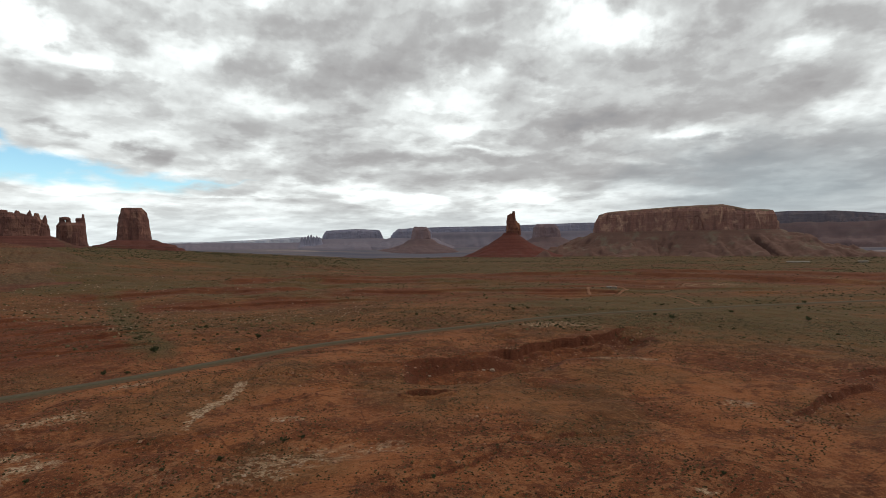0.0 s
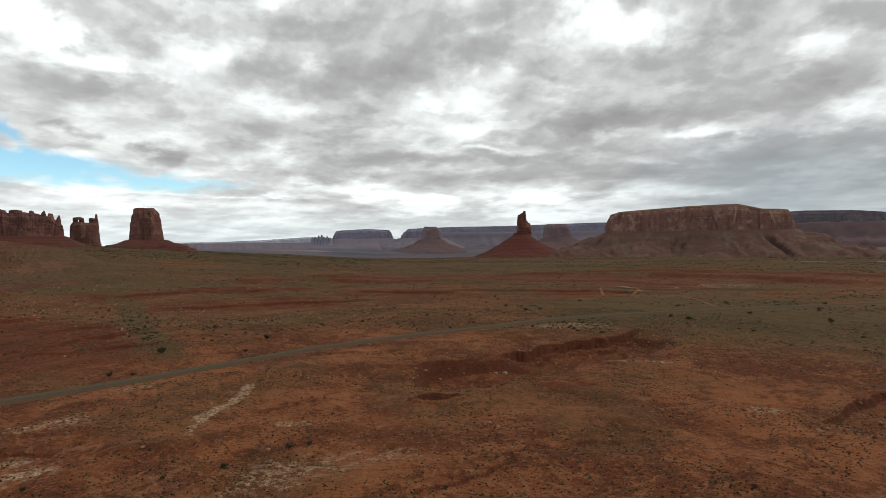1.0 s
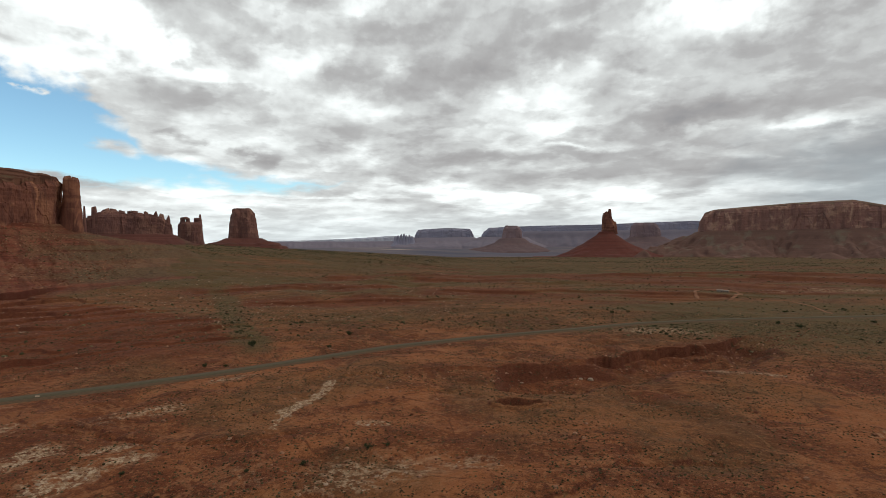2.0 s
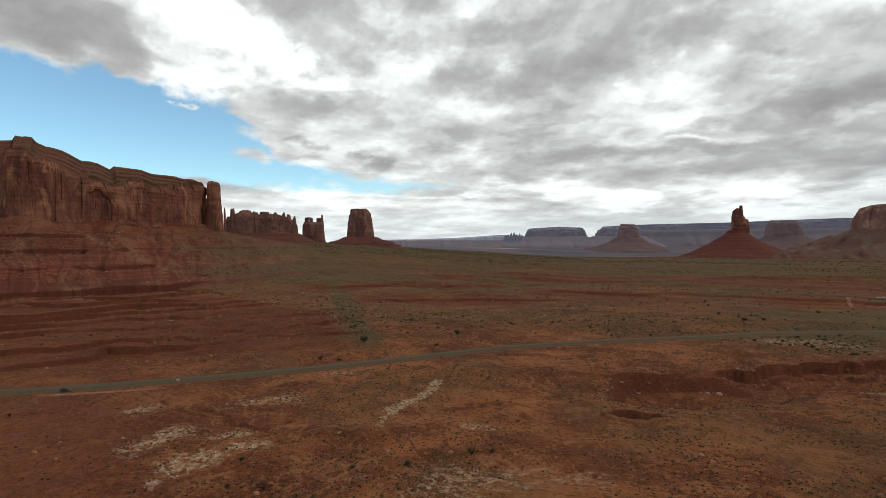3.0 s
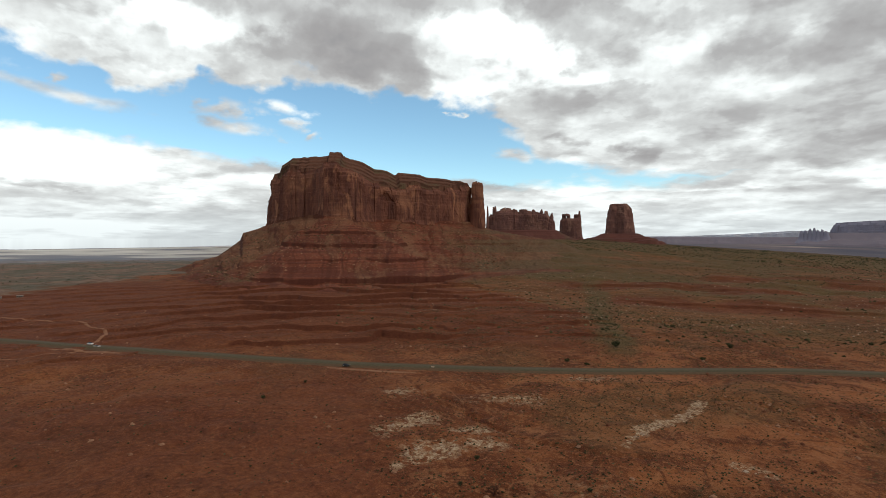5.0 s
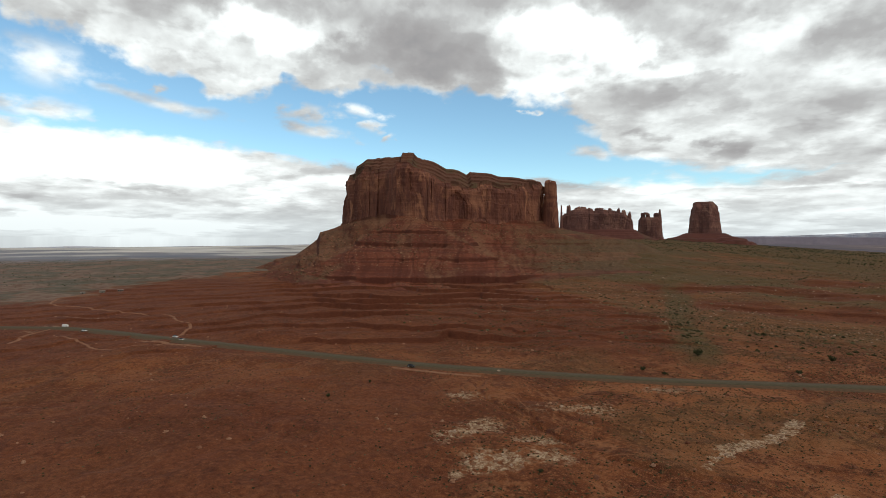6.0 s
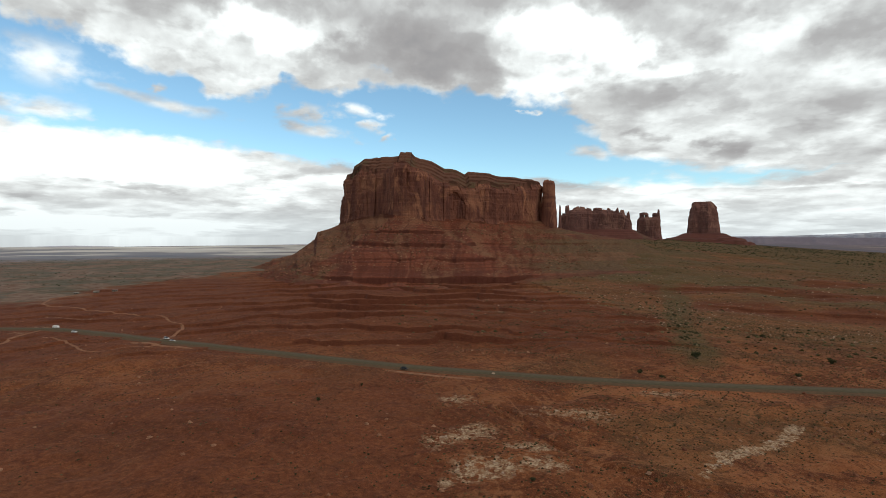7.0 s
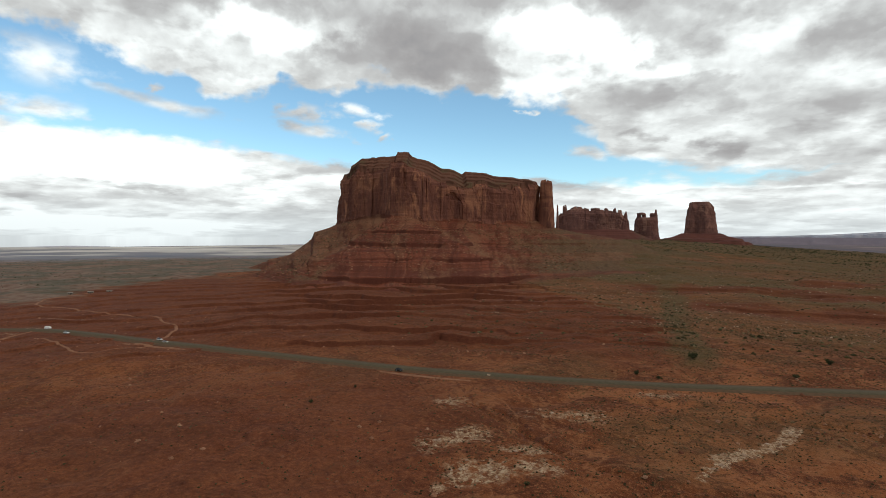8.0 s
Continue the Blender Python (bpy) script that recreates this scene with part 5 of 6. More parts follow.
        child("pinnacle", column_mesh("far_pinnacle", p[0], p[1], 60, at_rise(4560, rise), [w * 3.4, w * 2, w * 1.3, w, w * 0.7], ROCK_HAZE_BLUE, int(az * 10), 1.0, 0, 16, 12), ob)


big_mesa()
stagecoach()
twin_towers()
castle()
lone_spire()
far_country()

# ======== scrub, stones, bushes ========
def clump_shapes(rng, kinds, rings, sides, squash):
    """Low rough domes as templates: vertices and triangles."""
    out = []
    for _ in range(kinds):
        v = []
        for j in range(rings):
            h = j / rings
            r = math.cos(h * math.pi / 2) ** 0.6
            for i in range(sides):
                a = 2 * math.pi * (i + 0.5 * (j % 2)) / sides
                q = r * rng.uniform(0.65, 1.25)
                v.append((q * math.cos(a), q * math.sin(a), squash * (h + rng.uniform(-0.12, 0.12) if j else -0.1)))
        v.append((rng.uniform(-0.2, 0.2), rng.uniform(-0.2, 0.2), squash * rng.uniform(0.85, 1.15)))
        f = []
        for j in range(rings - 1):
            for i in range(sides):
                a, b = j * sides + i, j * sides + (i + 1) % sides
                f += [(a, b, b + sides), (a, b + sides, a + sides)]
        for i in range(sides):
            f.append(((rings - 1) * sides + i, (rings - 1) * sides + (i + 1) % sides, rings * sides))
        out.append((np.array(v), np.array(f)))
    return out


def strew(name, shapes, x, y, size, mat, label, category, lift=0.0, tall=None, height=None, shade_smooth=False):
    """Many small pieces on the land, joined into one mesh."""
    rng = np.random.RandomState(len(x))
    z = (land_height(x, y) if height is None else height) + lift
    kind, turn = rng.randint(len(shapes), size=len(x)), rng.uniform(0, 6.283, len(x))
    tall = rng.uniform(0.8, 1.25, len(x)) if tall is None else tall
    verts, faces, start = [], [], 0
    for n, (v, f) in enumerate(shapes):
        pick = np.where(kind == n)[0]
        if not len(pick):
            continue
        c, s = np.cos(turn[pick])[:, None], np.sin(turn[pick])[:, None]
        px = x[pick][:, None] + size[pick][:, None] * (v[:, 0] * c - v[:, 1] * s)
        py = y[pick][:, None] + size[pick][:, None] * (v[:, 0] * s + v[:, 1] * c)
        pz = z[pick][:, None] + (size * tall)[pick][:, None] * v[:, 2]
        verts.append(np.stack([px, py, pz], -1).reshape(-1, 3))
        faces.append((f[None] + (np.arange(len(pick)) * len(v))[:, None, None]).reshape(-1, 3) + start)
        start += len(pick) * len(v)
    me = raw_mesh(name, np.concatenate(verts), np.concatenate(faces), mat, shade_smooth)
    return tagged(new(name, me), label, category, kind="stuff")


def island_material(name, stops, rough=0.9, scale=3.0):
    """Colour that varies from piece to piece."""
    m, k = material(name)
    g = k.add("ShaderNodeNewGeometry")
    c = k.ramp(g.outputs["Random Per Island"], stops)
    n = k.noise(g.outputs["Position"], scale, 4.0, 0.6)
    c = k.mix(k.math("MULTIPLY", k.step(n, 0.4, 0.7), 0.5), c, tuple(v * 0.6 for v in stops[0][1]))
    return finish(m, k, c, rough, n, 0.4, 0.1)


SCRUB = island_material("dry_scrub_leaf", [(0.0, (0.030, 0.024, 0.012)), (0.5, (0.050, 0.042, 0.018)), (0.85, (0.075, 0.065, 0.030)), (1.0, (0.12, 0.10, 0.055))])
SAGE = island_material("sage_leaf", [(0.0, (0.028, 0.026, 0.012)), (0.5, (0.055, 0.050, 0.022)), (0.8, (0.11, 0.095, 0.045)), (1.0, (0.20, 0.16, 0.085))])
JUNIPER = island_material("juniper_leaf", [(0.0, (0.028, 0.032, 0.014)), (0.6, (0.045, 0.050, 0.022)), (1.0, (0.075, 0.074, 0.032))])
STONE = island_material("pale_stone", [(0.0, (0.17, 0.075, 0.042)), (0.5, (0.26, 0.15, 0.09)), (1.0, (0.42, 0.32, 0.23))], 0.9, 1.0)
RED_STONE = island_material("red_stone", [(0.0, (0.11, 0.040, 0.023)), (0.6, (0.20, 0.085, 0.046)), (1.0, (0.36, 0.20, 0.12))], 0.9, 1.0)
BARK = plain_material("grey_bark", (0.10, 0.075, 0.055), (0.06, 0.045, 0.032), 6.0, 0.9)


def scatter(count, r0, r1, az0, az1, seed, power=1.0):
    rng = np.random.RandomState(seed)
    r = np.sqrt(rng.uniform(r0**2, r1**2, count)) if power == 1.0 else r0 + (r1 - r0) * rng.uniform(0, 1, count) ** power
    a = np.radians(rng.uniform(az0, az1, count))
    return HUB[0] - r * np.sin(a), HUB[1] + r * np.cos(a), rng


def off_road(x, y, gap):
    return line_distance(x, y, ROAD)[0] > gap


tuft = clump_shapes(random.Random(3), 8, 2, 6, 0.7)
knob = clump_shapes(random.Random(5), 8, 2, 5, 0.75)

x, y, rng = scatter(140000, 105, 600, -44, 104, 11)
density = smooth(fbm(x / 34, y / 34, octaves=3, seed=61) + 0.06, -0.18, 0.16) * (1 - 0.85 * smooth(polar(x, y)[0], 44, 64))
keep = (rng.uniform(0, 1, len(x)) < density) & off_road(x, y, 9) & (land_masks(x, y)[0] < 0.7)
x, y = x[keep], y[keep]
strew("scrub", tuft, x, y, 0.17 + 0.36 * np.random.RandomState(12).uniform(0, 1, len(x)) ** 2.0, SCRUB, "low dark desert scrub dotted over the red soil", "scrub")

x, y, rng = scatter(60000, 430, 3000, -44, 60, 13, 1.1)
keep = (rng.uniform(0, 1, len(x)) < 0.10 + 0.9 * land_masks(x, y)[1] * smooth(fbm(x / 200, y / 120, octaves=3, seed=63), -0.1, 0.15)) & off_road(x, y, 12)
x, y = x[keep], y[keep]
strew("sagebrush", tuft, x, y, (0.6 + 1.3 * np.random.RandomState(14).uniform(0, 1, len(x)) ** 2) * (1 + 0.8 * smooth(polar(x, y)[1], 900, 2600)), SAGE, "scattered grey green sagebrush and small junipers on the flats", "scrub")

x, y, rng = scatter(6500, 700, 3050, -44, 36, 15, 0.9)
keep = (rng.uniform(0, 1, len(x)) < 0.75) & off_road(x, y, 14)
x, y = x[keep], y[keep]
strew("juniper_scrub", clump_shapes(random.Random(7), 6, 3, 7, 1.1), x, y, (0.5 + 1.5 * np.random.RandomState(16).uniform(0, 1, len(x)) ** 3) * (0.7 + 0.5 * smooth(polar(x, y)[1], 900, 2600)), JUNIPER, "dark junipers dotted along the far edge of the flats", "trees")

x, y, rng = scatter(7500, 520, 2000, 6, 52, 33, 1.2)
keep = (fbm(x / 130, y / 80, octaves=3, seed=69) > -0.04) & off_road(x, y, 12)
x, y = x[keep], y[keep]
strew("hillside_stones", knob, x, y, 0.35 + 0.9 * np.random.RandomState(34).uniform(0, 1, len(x)) ** 2, STONE, "pale stones strewn over the scrubby hillside", "rocks")

x, y, rng = scatter(3200, 1700, 2750, 9, 36, 31)
strew("crest_junipers", tuft, x, y, 1.1 + 2.4 * np.random.RandomState(32).uniform(0, 1, len(x)) ** 2, JUNIPER, "dense dark junipers along the crest of the rise", "trees")

x, y, rng = scatter(2600, 1000, 2200, 66, 104, 17, 0.8)
strew("plain_scrub", tuft, x, y, 0.5 + 1.1 * np.random.RandomState(18).uniform(0, 1, len(x)) ** 2, JUNIPER, "green scrub thickets on the low plain", "scrub")

x, y, rng = scatter(95000, 105, 640, -44, 104, 19)
pale = land_masks(x, y)[0]
d_scarp, side, along, run = line_distance(x, y, SCARP)
d_gully, side2, *_ = line_distance(x, y, GULLY)
chance = 0.03 + 1.1 * pale + 0.45 * (d_scarp < 34) * (side > 0) + 0.5 * (d_gully < 30) * (side2 > 0)
keep = (rng.uniform(0, 1, len(x)) < chance) & off_road(x, y, 8)
x, y, pale = x[keep], y[keep], pale[keep]
size = 0.18 + 0.95 * np.random.RandomState(20).uniform(0, 1, len(x)) ** 3.0
light = pale > 0.25
strew("pale_stones", clump_shapes(random.Random(6), 8, 2, 5, 0.4), x[light], y[light], size[light], STONE, "broken cream sandstone slabs and pebbles", "rocks")
strew("red_stones", knob, x[~light], y[~light], size[~light] * 1.15, RED_STONE, "loose red sandstone rubble", "rocks")

x, y, rng = scatter(26000, 900, 1460, 40, 80, 27)
z = MESA_SLOPE[0](x, y)
floor = base_height(x, y)
keep = (z > floor + 4) & (z < 124) & (rng.uniform(0, 1, len(x)) < 0.25 + 1.6 * np.maximum(fbm(x / 60, y / 60, octaves=3, seed=67), 0))
x, y, z = x[keep], y[keep], z[keep]
size = 0.5 + 2.2 * np.random.RandomState(28).uniform(0, 1, len(x)) ** 4
strew("slope_boulders", knob, x, y, size, RED_STONE, "fallen red sandstone boulders on the mesa's slopes", "rocks", 0.0, None, z)
x, y, rng = scatter(9000, 900, 1460, 40, 80, 29)
z = MESA_SLOPE[0](x, y)
keep = (z > base_height(x, y) + 2) & (z < 118) & (fbm(x / 110, y / 110, octaves=3, seed=68) > 0.06)
x, y, z = x[keep], y[keep], z[keep]
strew("slope_scrub", tuft, x, y, 0.7 + 1.0 * np.random.RandomState(30).uniform(0, 1, len(x)) ** 2, SAGE, "sparse scrub on the mesa's rubble slopes", "scrub", 0.0, None, z)


def bush_at(name, x, y, size, seed, label):
    """A desert bush: bare stems and a ragged crown of leaf clumps."""
    rnd = random.Random(seed)
    ob = tagged(new(name), label, "bush", "larger bushes")
    z = float(land_height(np.array([x]), np.array([y]))[0])
    ob.location = (x, y, z - 0.05)
    bm = bmesh.new()
    tips = []
    for i in range(7):
        a, lean = rnd.uniform(0, 6.283), rnd.uniform(0.2, 0.75)
        tip = Vector((math.cos(a) * lean, math.sin(a) * lean, rnd.uniform(0.5, 0.85))) * size
        tips.append(tip)
        base = Vector((math.cos(a) * 0.06, math.sin(a) * 0.06, 0)) * size
        side = Vector((-math.sin(a), math.cos(a), 0)) * 0.035 * size
        up = Vector((0, 0, 0.05 * size))
        ring = [base + side, base - side, base + up]
        ring2 = [tip + side * 0.3, tip - side * 0.3, tip + up * 0.3]
        lo, hi = [bm.verts.new(p) for p in ring], [bm.verts.new(p) for p in ring2]
        for j in range(3):
            bm.faces.new((lo[j], lo[(j + 1) % 3], hi[(j + 1) % 3], hi[j]))
    part("stems", bm, BARK, ob)
    bm = bmesh.new()
    for i in range(170):
        tip = rnd.choice(tips)
        c = tip * rnd.uniform(0.55, 1.1) + Vector((rnd.gauss(0, 0.16), rnd.gauss(0, 0.16), rnd.gauss(0, 0.1))) * size
        c.z = max(c.z, 0.06 * size)
        r = rnd.uniform(0.10, 0.22) * size
        vs = [bm.verts.new(c + Vector((rnd.uniform(-1, 1), rnd.uniform(-1, 1), rnd.uniform(-0.8, 0.8))).normalized() * r) for _ in range(4)]
        for tri in ((0, 1, 2), (0, 3, 1), (1, 3, 2), (0, 2, 3)):
            bm.faces.new([vs[t] for t in tri])
    part("crown", bm, JUNIPER, ob)
    return ob


for i, (bx, by, size) in enumerate([(-204, 374, 4.2), (-151, 431, 3.6), (-148, 381, 2.2), (-203, 316, 2.4), (-219, 489, 2.6), (78, 607, 3.4), (96, 618, 2.6), (342, 503, 4.0), (221, 519, 3.6), (213, 541, 3.0),
                                    (88, 169, 1.3), (-4, 169, 1.2), (-79, 187, 1.7), (-63, 205, 1.6), (-56, 208, 1.2), (-133, 168, 1.3), (-251, 143, 1.6), (-123, 151, 1.2), (-190, 318, 2.0),
                                    (300, 560, 3.0), (390, 590, 2.8), (430, 640, 3.2), (260, 640, 2.6), (160, 700, 3.0), (-262, 170, 1.4), (-95, 178, 1.3), (60, 640, 2.6), (-30, 560, 2.6), (-90, 520, 2.4)]):
    bush_at("desert_bush", bx, by, size, 100 + i, "rounded dark green desert bush on red soil")


# ======== tracks, parked cars, far buildings ========
for name, pts, w, label in [
        ("dirt_track", [(-449, 97), (-470, 110), (-486, 117), (-515, 120), (-545, 113), (-572, 114), (-592, 108)], 2.6, "winding pale dirt track climbing from the highway"),
        ("dirt_track", [(-600, 96), (-639, 66), (-695, 41), (-722, 22), (-748, 10), (-803, 14), (-838, 38), (-872, 62)], 2.6, "looping pale dirt track towards small houses"),
        ("dirt_track", [(-437, 95), (-427, 83), (-420, 69), (-433, 49), (-460, 45), (-500, 30)], 1.8, "faint dirt track beside the highway"),
        ("dirt_track", [(-488, 0), (-522, 6), (-547, 21)], 3.0, "short dirt track joining the highway"),
        ("dirt_track", [(217, 795), (226, 846), (247, 880), (284, 900), (296, 858), (266, 802), (238, 778), (217, 793)], 4.0, "pale dirt turning loop on the flats"),
        ("dirt_track", [(264, 790), (308, 742), (312, 690), (302, 630)], 1.8, "faint dirt track crossing the green flats"),
        ("lay_by", [(-290, 202), (-264, 219), (-246, 234)], 3.2, "pale gravel lay-by beside the highway"),
        ("lay_by", [(-458, 84), (-430, 104), (-410, 118)], 4.5, "pale gravel lay-by at a track's mouth")]:
    if name == "lay_by":
        pts = [(px + 4.0, py - 5.6) for px, py in pts]
    ribbon(name, pts, 0.8 * w, 0.22 + 0.0007 * max(np.hypot(*pts[0]) - 450, 0), TRACK, label, 0.5, 1.5, "structure", 0.8)

WHITE = plain_material("white_car_paint", (0.72, 0.72, 0.70), (0.62, 0.61, 0.58), 2.0, 0.35)
DARK = plain_material("dark_car_paint", (0.045, 0.043, 0.041), (0.03, 0.029, 0.028), 2.0, 0.55)
GLASS = plain_material("tinted_glass", (0.02, 0.025, 0.03), (0.03, 0.035, 0.04), 1.0, 0.1)
RUBBER = plain_material("tyre_rubber", (0.02, 0.02, 0.02), (0.03, 0.028, 0.026), 8.0, 0.9)
METAL = plain_material("wheel_metal", (0.40, 0.40, 0.40), (0.30, 0.30, 0.30), 8.0, 0.4)
LAMP = plain_material("lamp_lens", (0.55, 0.50, 0.42), (0.45, 0.38, 0.30), 8.0, 0.2)
SIDING = plain_material("white_siding", (0.23, 0.19, 0.15), (0.18, 0.145, 0.115), 0.5, 0.7)
ROOFING = plain_material("pale_metal_roof", (0.25, 0.215, 0.18), (0.20, 0.175, 0.15), 0.3, 0.5)


def extruded(profile, half, taper=0.0):
    """A side view, pushed out to both sides; the upper part may lean in."""
    bm = bmesh.new()
    top = max(z for _, z in profile)
    low = min(z for _, z in profile)
    left = [bm.verts.new((px, -half + taper * (pz - low) / (top - low), pz)) for px, pz in profile]
    right = [bm.verts.new((px, half - taper * (pz - low) / (top - low), pz)) for px, pz in profile]
    n = len(profile)
    bm.faces.new(left)
    bm.faces.new(right[::-1])
    for i in range(n):
        bm.faces.new((left[i], right[i], right[(i + 1) % n], left[(i + 1) % n])[::-1])
    bmesh.ops.bevel(bm, geom=list(bm.edges), offset=0.05, segments=2, affect="EDGES")
    bmesh.ops.recalc_face_normals(bm, faces=list(bm.faces))
    return bm


def disc(x, y, z, radius, width):
    bm = bmesh.new()
    bmesh.ops.create_cone(bm, cap_ends=True, segments=18, radius1=radius, radius2=radius, depth=width, matrix=Matrix.Translation((x, y, z)) @ Matrix.Rotation(radians(90), 4, "X"))
    return bm


def slab(x, y, z, sx, sy, sz):
    bm = bmesh.new()
    bmesh.ops.create_cube(bm, size=1.0, matrix=Matrix.Translation((x, y, z)) @ Matrix.Diagonal((sx, sy, sz, 1)))
    return bm


def vehicle(name, label, x, y, heading, body, cabin, length, half, paint, lift=0.0):
    ob = tagged(new(name), label, "car", "parked vehicles")
    z = float(land_height(np.array([x]), np.array([y]))[0]) + lift
    ob.matrix_world = pose(x, y, z, 0, 0, heading)
    part("body", extruded(body, half, 0.06), paint, ob)
    part("cabin", extruded(cabin, half - 0.06, 0.22), GLASS, ob, "dark tinted windows")
    roof_z, xs = max(pz for _, pz in cabin), [px for px, pz in cabin if pz == max(q for _, q in cabin)]
    part("roof", slab(0.5 * (min(xs) + max(xs)), 0, roof_z + 0.02, max(xs) - min(xs) + 0.1, 2 * half - 0.5, 0.08), paint, ob)
    for wx in (-0.31 * length, 0.31 * length):
        for wy in (-half + 0.08, half - 0.08):
            wheel = part("wheel", disc(wx, wy, 0.34, 0.34, 0.24), RUBBER, ob, "black tyre")
            part("rim", disc(wx, wy + math.copysign(0.1, wy), 0.34, 0.2, 0.08), METAL, wheel, "grey metal rim")
    for wy in (-half + 0.3, half - 0.3):
        part("headlight", slab(0.5 * length - 0.03, wy, 0.68, 0.08, 0.3, 0.14), LAMP, ob)
        part("tail_light", slab(-0.5 * length + 0.03, wy, 0.75, 0.08, 0.22, 0.2), LAMP, ob)
    return ob


CAR_BODY = [(-2.2, 0.3), (2.2, 0.3), (2.25, 0.75), (1.1, 0.92), (-2.1, 0.95), (-2.25, 0.8)]
CAR_CABIN = [(-1.9, 0.93), (1.0, 0.93), (0.4, 1.45), (-1.5, 1.47)]
VAN_BODY = [(-2.3, 0.35), (2.3, 0.35), (2.35, 0.95), (1.95, 1.15), (1.4, 1.95), (-2.2, 2.05), (-2.35, 1.1)]
VAN_CABIN = [(-0.9, 1.2), (1.8, 1.2), (1.45, 1.75), (-0.9, 1.75)]
vehicle("camper_van", "white camper van stopped on the grey highway", -551, 31, 55, VAN_BODY, VAN_CABIN, 4.6, 0.95, WHITE, 0.65)
vehicle("parked_car", "white car parked on gravel at a track mouth", -449, 101, 30, CAR_BODY, CAR_CABIN, 4.5, 0.9, WHITE, 0.45)
vehicle("parked_car", "white car parked beside another on gravel", -441, 104, 38, CAR_BODY, CAR_CABIN, 4.5, 0.9, WHITE, 0.45)
vehicle("parked_car", "dark car parked on the lay-by", -281, 206, 36, CAR_BODY, CAR_CABIN, 4.5, 0.9, DARK, 0.45)
vehicle("parked_car", "small white car parked below the highway", -519, 44, 40, CAR_BODY, CAR_CABIN, 4.5, 0.9, WHITE, 0.3)


def building(name, label, x, y, heading, length, depth, height, bays, ridge):
    ob = tagged(new(name), label, "building", "far buildings")
    z = float(land_height(np.array([x]), np.array([y]))[0]) - 0.2
    ob.matrix_world = pose(x, y, z, 0, 0, heading)
    part("walls", slab(0, 0, height / 2, length, depth, height), SIDING, ob)
    bm = bmesh.new()
    ends = []
    for ex in (-length / 2 - 0.4, length / 2 + 0.4):
        ends.append([bm.verts.new((ex, py, pz)) for py, pz in ((-depth / 2 - 0.5, height), (depth / 2 + 0.5, height), (depth / 2 + 0.5, height + 0.25), (0, height + 0.25 + ridge), (-depth / 2 - 0.5, height + 0.25))])
    bm.faces.new(ends[0])
    bm.faces.new(ends[1][::-1])
    for i in range(5):
        bm.faces.new((ends[0][i], ends[1][i], ends[1][(i + 1) % 5], ends[0][(i + 1) % 5])[::-1])
    bmesh.ops.recalc_face_normals(bm, faces=list(bm.faces))
    part("roof", bm, ROOFING, ob, "pale metal gable roof")
    for i in range(bays):
        wx = -length / 2 + (i + 0.5) * length / bays
        if i == bays // 2:
            part("door", slab(wx, -depth / 2 - 0.03, 1.05, 1.0, 0.08, 2.1), DARK, ob)
        else:
            win = part("window", slab(wx, -depth / 2 - 0.03, 1.6, 1.3, 0.08, 1.0), SIDING, ob)
            part("pane", slab(wx, -depth / 2 - 0.08, 1.6, 1.1, 0.04, 0.8), GLASS, win, "dark glass pane")
    return ob


building("long_shed", "long low white shed far across the green flats", 1188, 1798, -30, 66, 12, 3.0, 12, 1.0)
building("house", "white gabled house far across the green flats", 1349, 1723, -36, 26, 10, 4.0, 6, 2.0)
building("house", "small pale house beside a looping dirt track", -868, 62, 86, 6.5, 4.5, 2.2, 3, 0.9)
building("house", "small pale trailer home on the low plain", -884, 84, 80, 6.5, 3, 2.1, 3, 0.4)
building("house", "small pale house at the foot of red slopes", -860, 40, 92, 5, 3.5, 2.1, 3, 0.8)
building("hut", "small pale hut inside a dirt turning loop", 262, 850, -14, 8, 5, 2.6, 2, 1.0)
building("hut", "small pale hut inside a dirt turning loop", 276, 866, -20, 6, 4, 2.5, 2, 0.9)


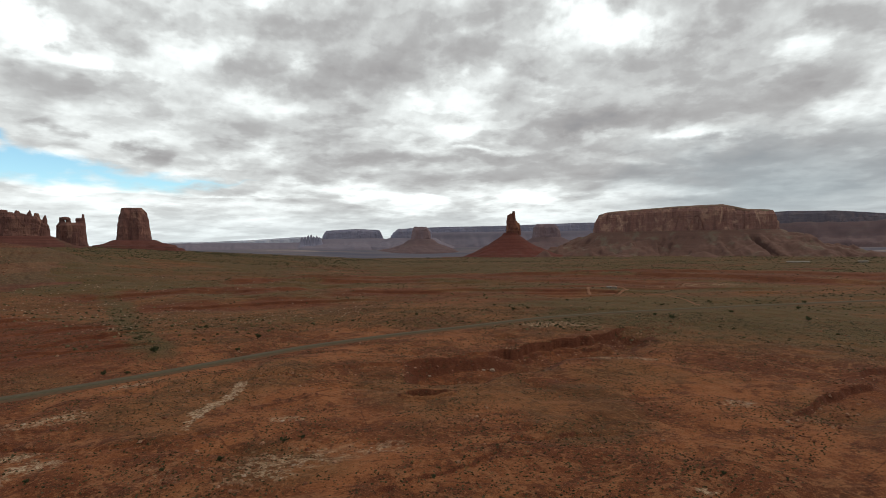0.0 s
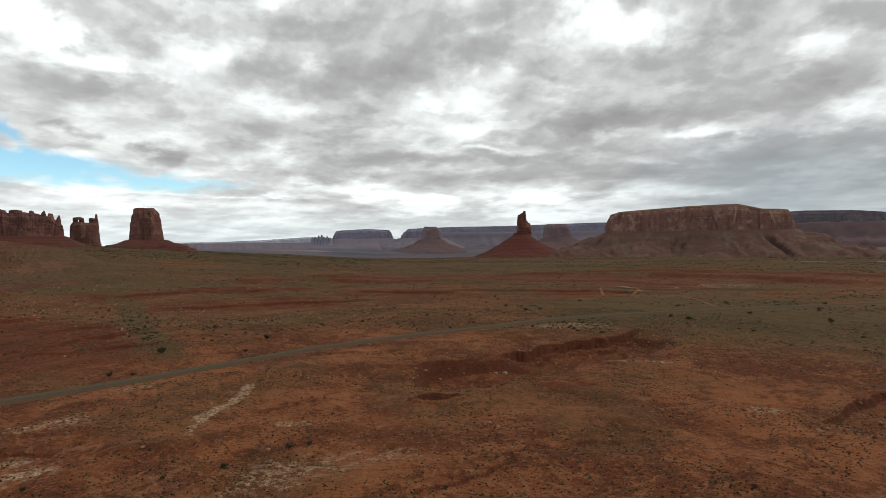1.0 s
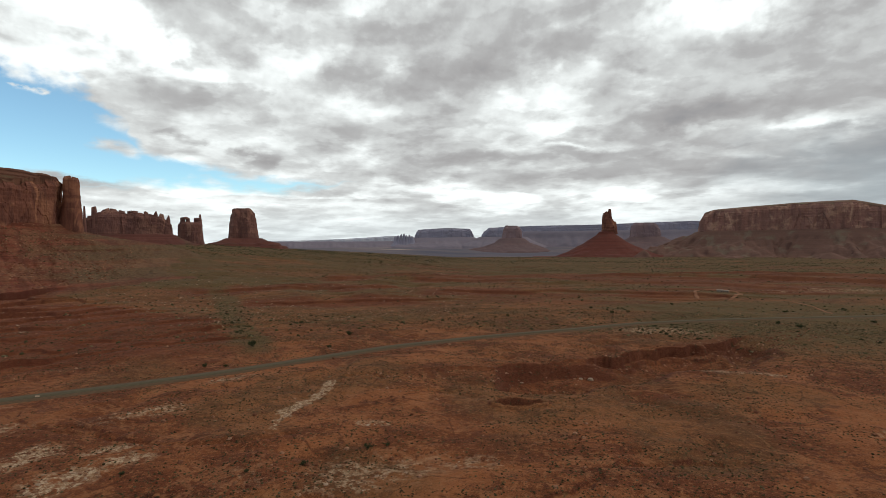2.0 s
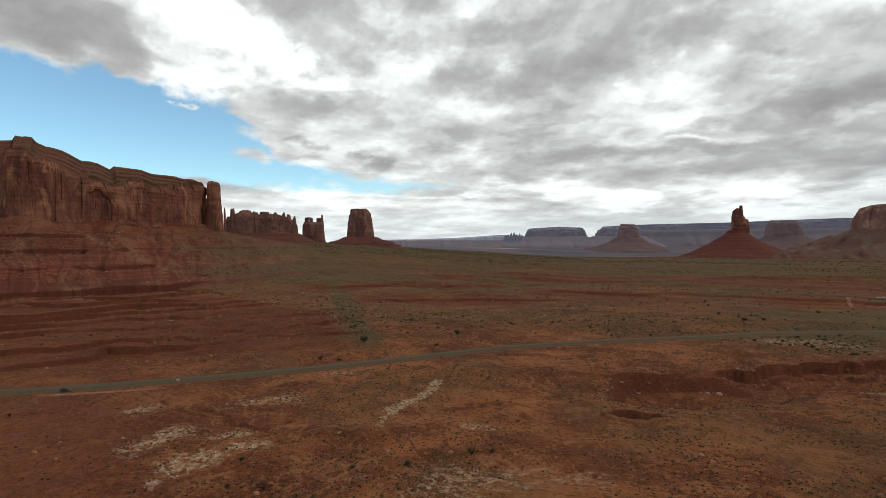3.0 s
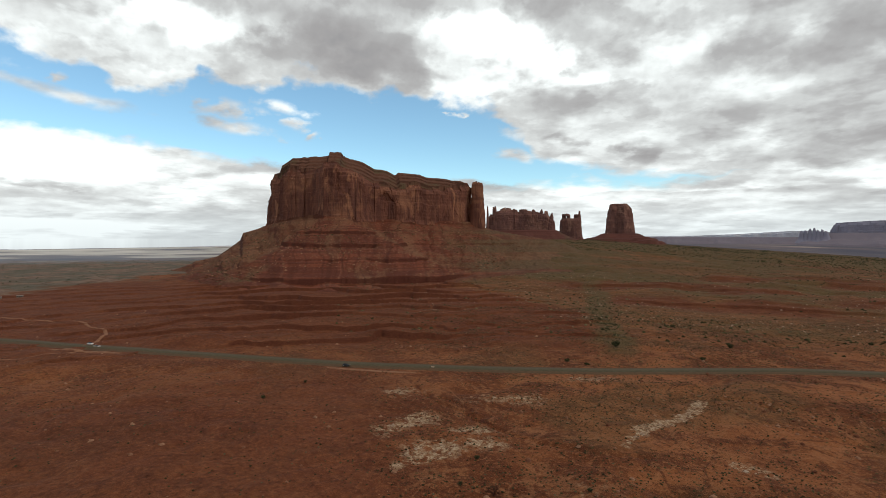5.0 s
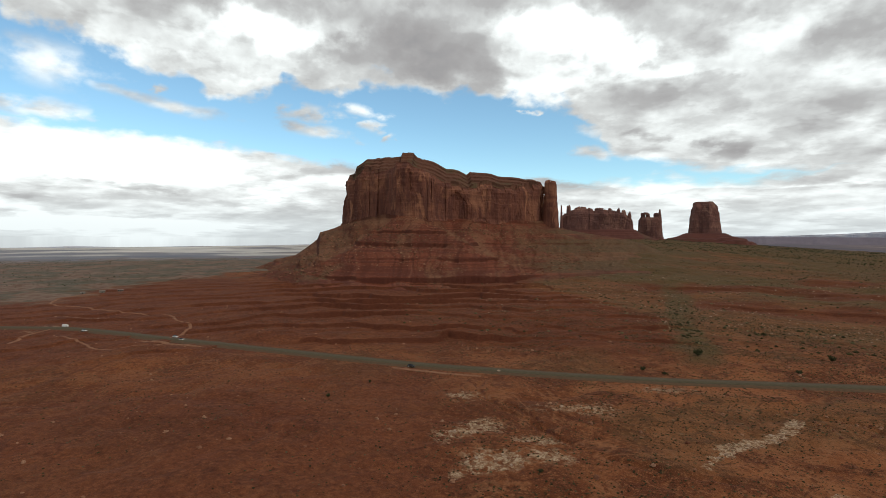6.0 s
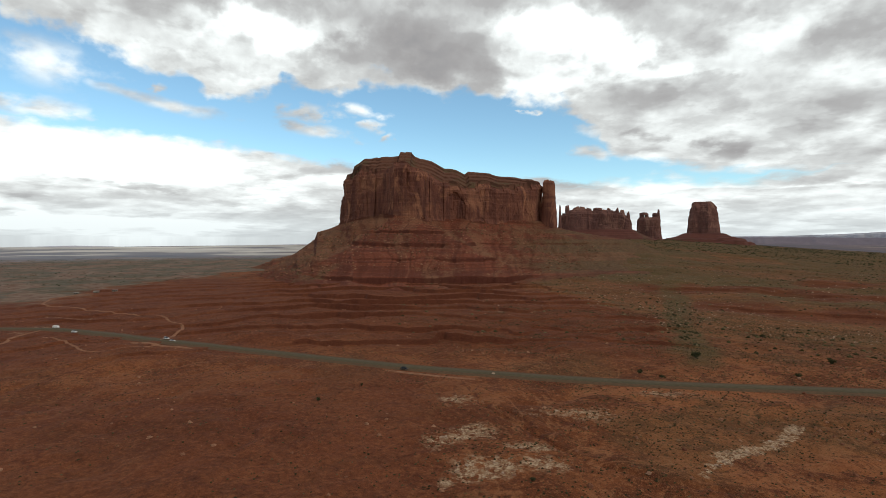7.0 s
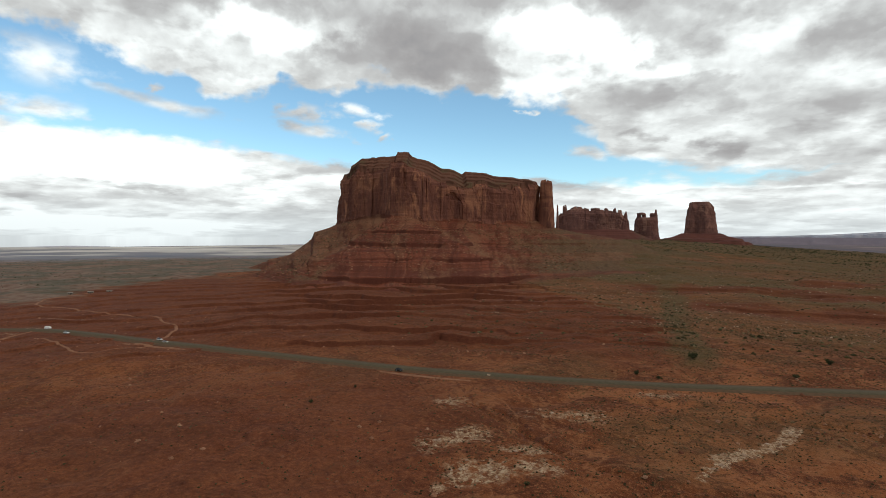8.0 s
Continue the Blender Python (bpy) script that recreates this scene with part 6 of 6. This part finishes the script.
def boulder(x, y, size, seed, label):
    """A lone angular block, bevelled by weather."""
    rnd = random.Random(seed)
    bm = bmesh.new()
    bmesh.ops.create_icosphere(bm, subdivisions=2, radius=1.0)
    for v in bm.verts:
        v.co *= 1 + 0.5 * (noise.noise(v.co * 1.3 + Vector((seed, 0, 0))))
        v.co.x, v.co.y, v.co.z = v.co.x * 1.25, v.co.y * 0.9, max(v.co.z * 0.8, -0.3)
    bmesh.ops.scale(bm, vec=(size, size, size), verts=list(bm.verts))
    me = bpy.data.meshes.new("boulder")
    bm.to_mesh(me)
    bm.free()
    me.materials.append(STONE_BLOCK)
    ob = tagged(new("boulder", me), label, "boulder", "pale boulders")
    z = float(land_height(np.array([x]), np.array([y]))[0])
    ob.matrix_world = pose(x, y, z + 0.1 * size, 0, 0, rnd.uniform(0, 360))


STONE_BLOCK = rock_material("cream_block", (0.40, 0.30, 0.21), (0.28, 0.19, 0.12), (0.50, 0.40, 0.30), 0.8, 0.9, 3.0)
for i, (bx, by, size) in enumerate([(31, 351, 1.5), (25, 350, 1.1), (-10, 338, 0.8), (-245, 243, 1.3), (-17, 273, 0.9)]):
    boulder(bx, by, size, 300 + i, "pale sandstone boulder below the wash's bank" if by > 300 else "pale sandstone boulder lying on red soil")


def dead_bush(x, y, size, seed):
    rnd = random.Random(seed)
    ob = tagged(new("dead_bush"), "leafless reddish brown bush of tangled bare branches", "bush")
    z = float(land_height(np.array([x]), np.array([y]))[0])
    ob.location = (x, y, z - 0.05)
    for b in range(5):
        bm = bmesh.new()
        todo = [(Vector((0, 0, 0)), Vector((rnd.uniform(-0.8, 0.8), rnd.uniform(-0.8, 0.8), 1)).normalized(), 0.07 * size, 3)]
        while todo:
            base, way, thick, depth = todo.pop()
            tip = base + way * size * rnd.uniform(0.25, 0.42)
            side = way.orthogonal().normalized()
            other = way.cross(side)
            lo = [bm.verts.new(base + (side * math.cos(q) + other * math.sin(q)) * thick) for q in (0, 2.1, 4.2)]
            hi = [bm.verts.new(tip + (side * math.cos(q) + other * math.sin(q)) * thick * 0.6) for q in (0, 2.1, 4.2)]
            for j in range(3):
                bm.faces.new((lo[j], lo[(j + 1) % 3], hi[(j + 1) % 3], hi[j]))
            if depth:
                for _ in range(3):
                    todo.append((tip, (way + Vector((rnd.gauss(0, 0.5), rnd.gauss(0, 0.5), rnd.gauss(0, 0.35)))).normalized(), thick * 0.6, depth - 1))
        part("branch", bm, TWIG, ob)


TWIG = plain_material("bare_twigs", (0.085, 0.035, 0.022), (0.055, 0.024, 0.016), 4.0, 0.9)
dead_bush(-113, 155, 2.6, 41)
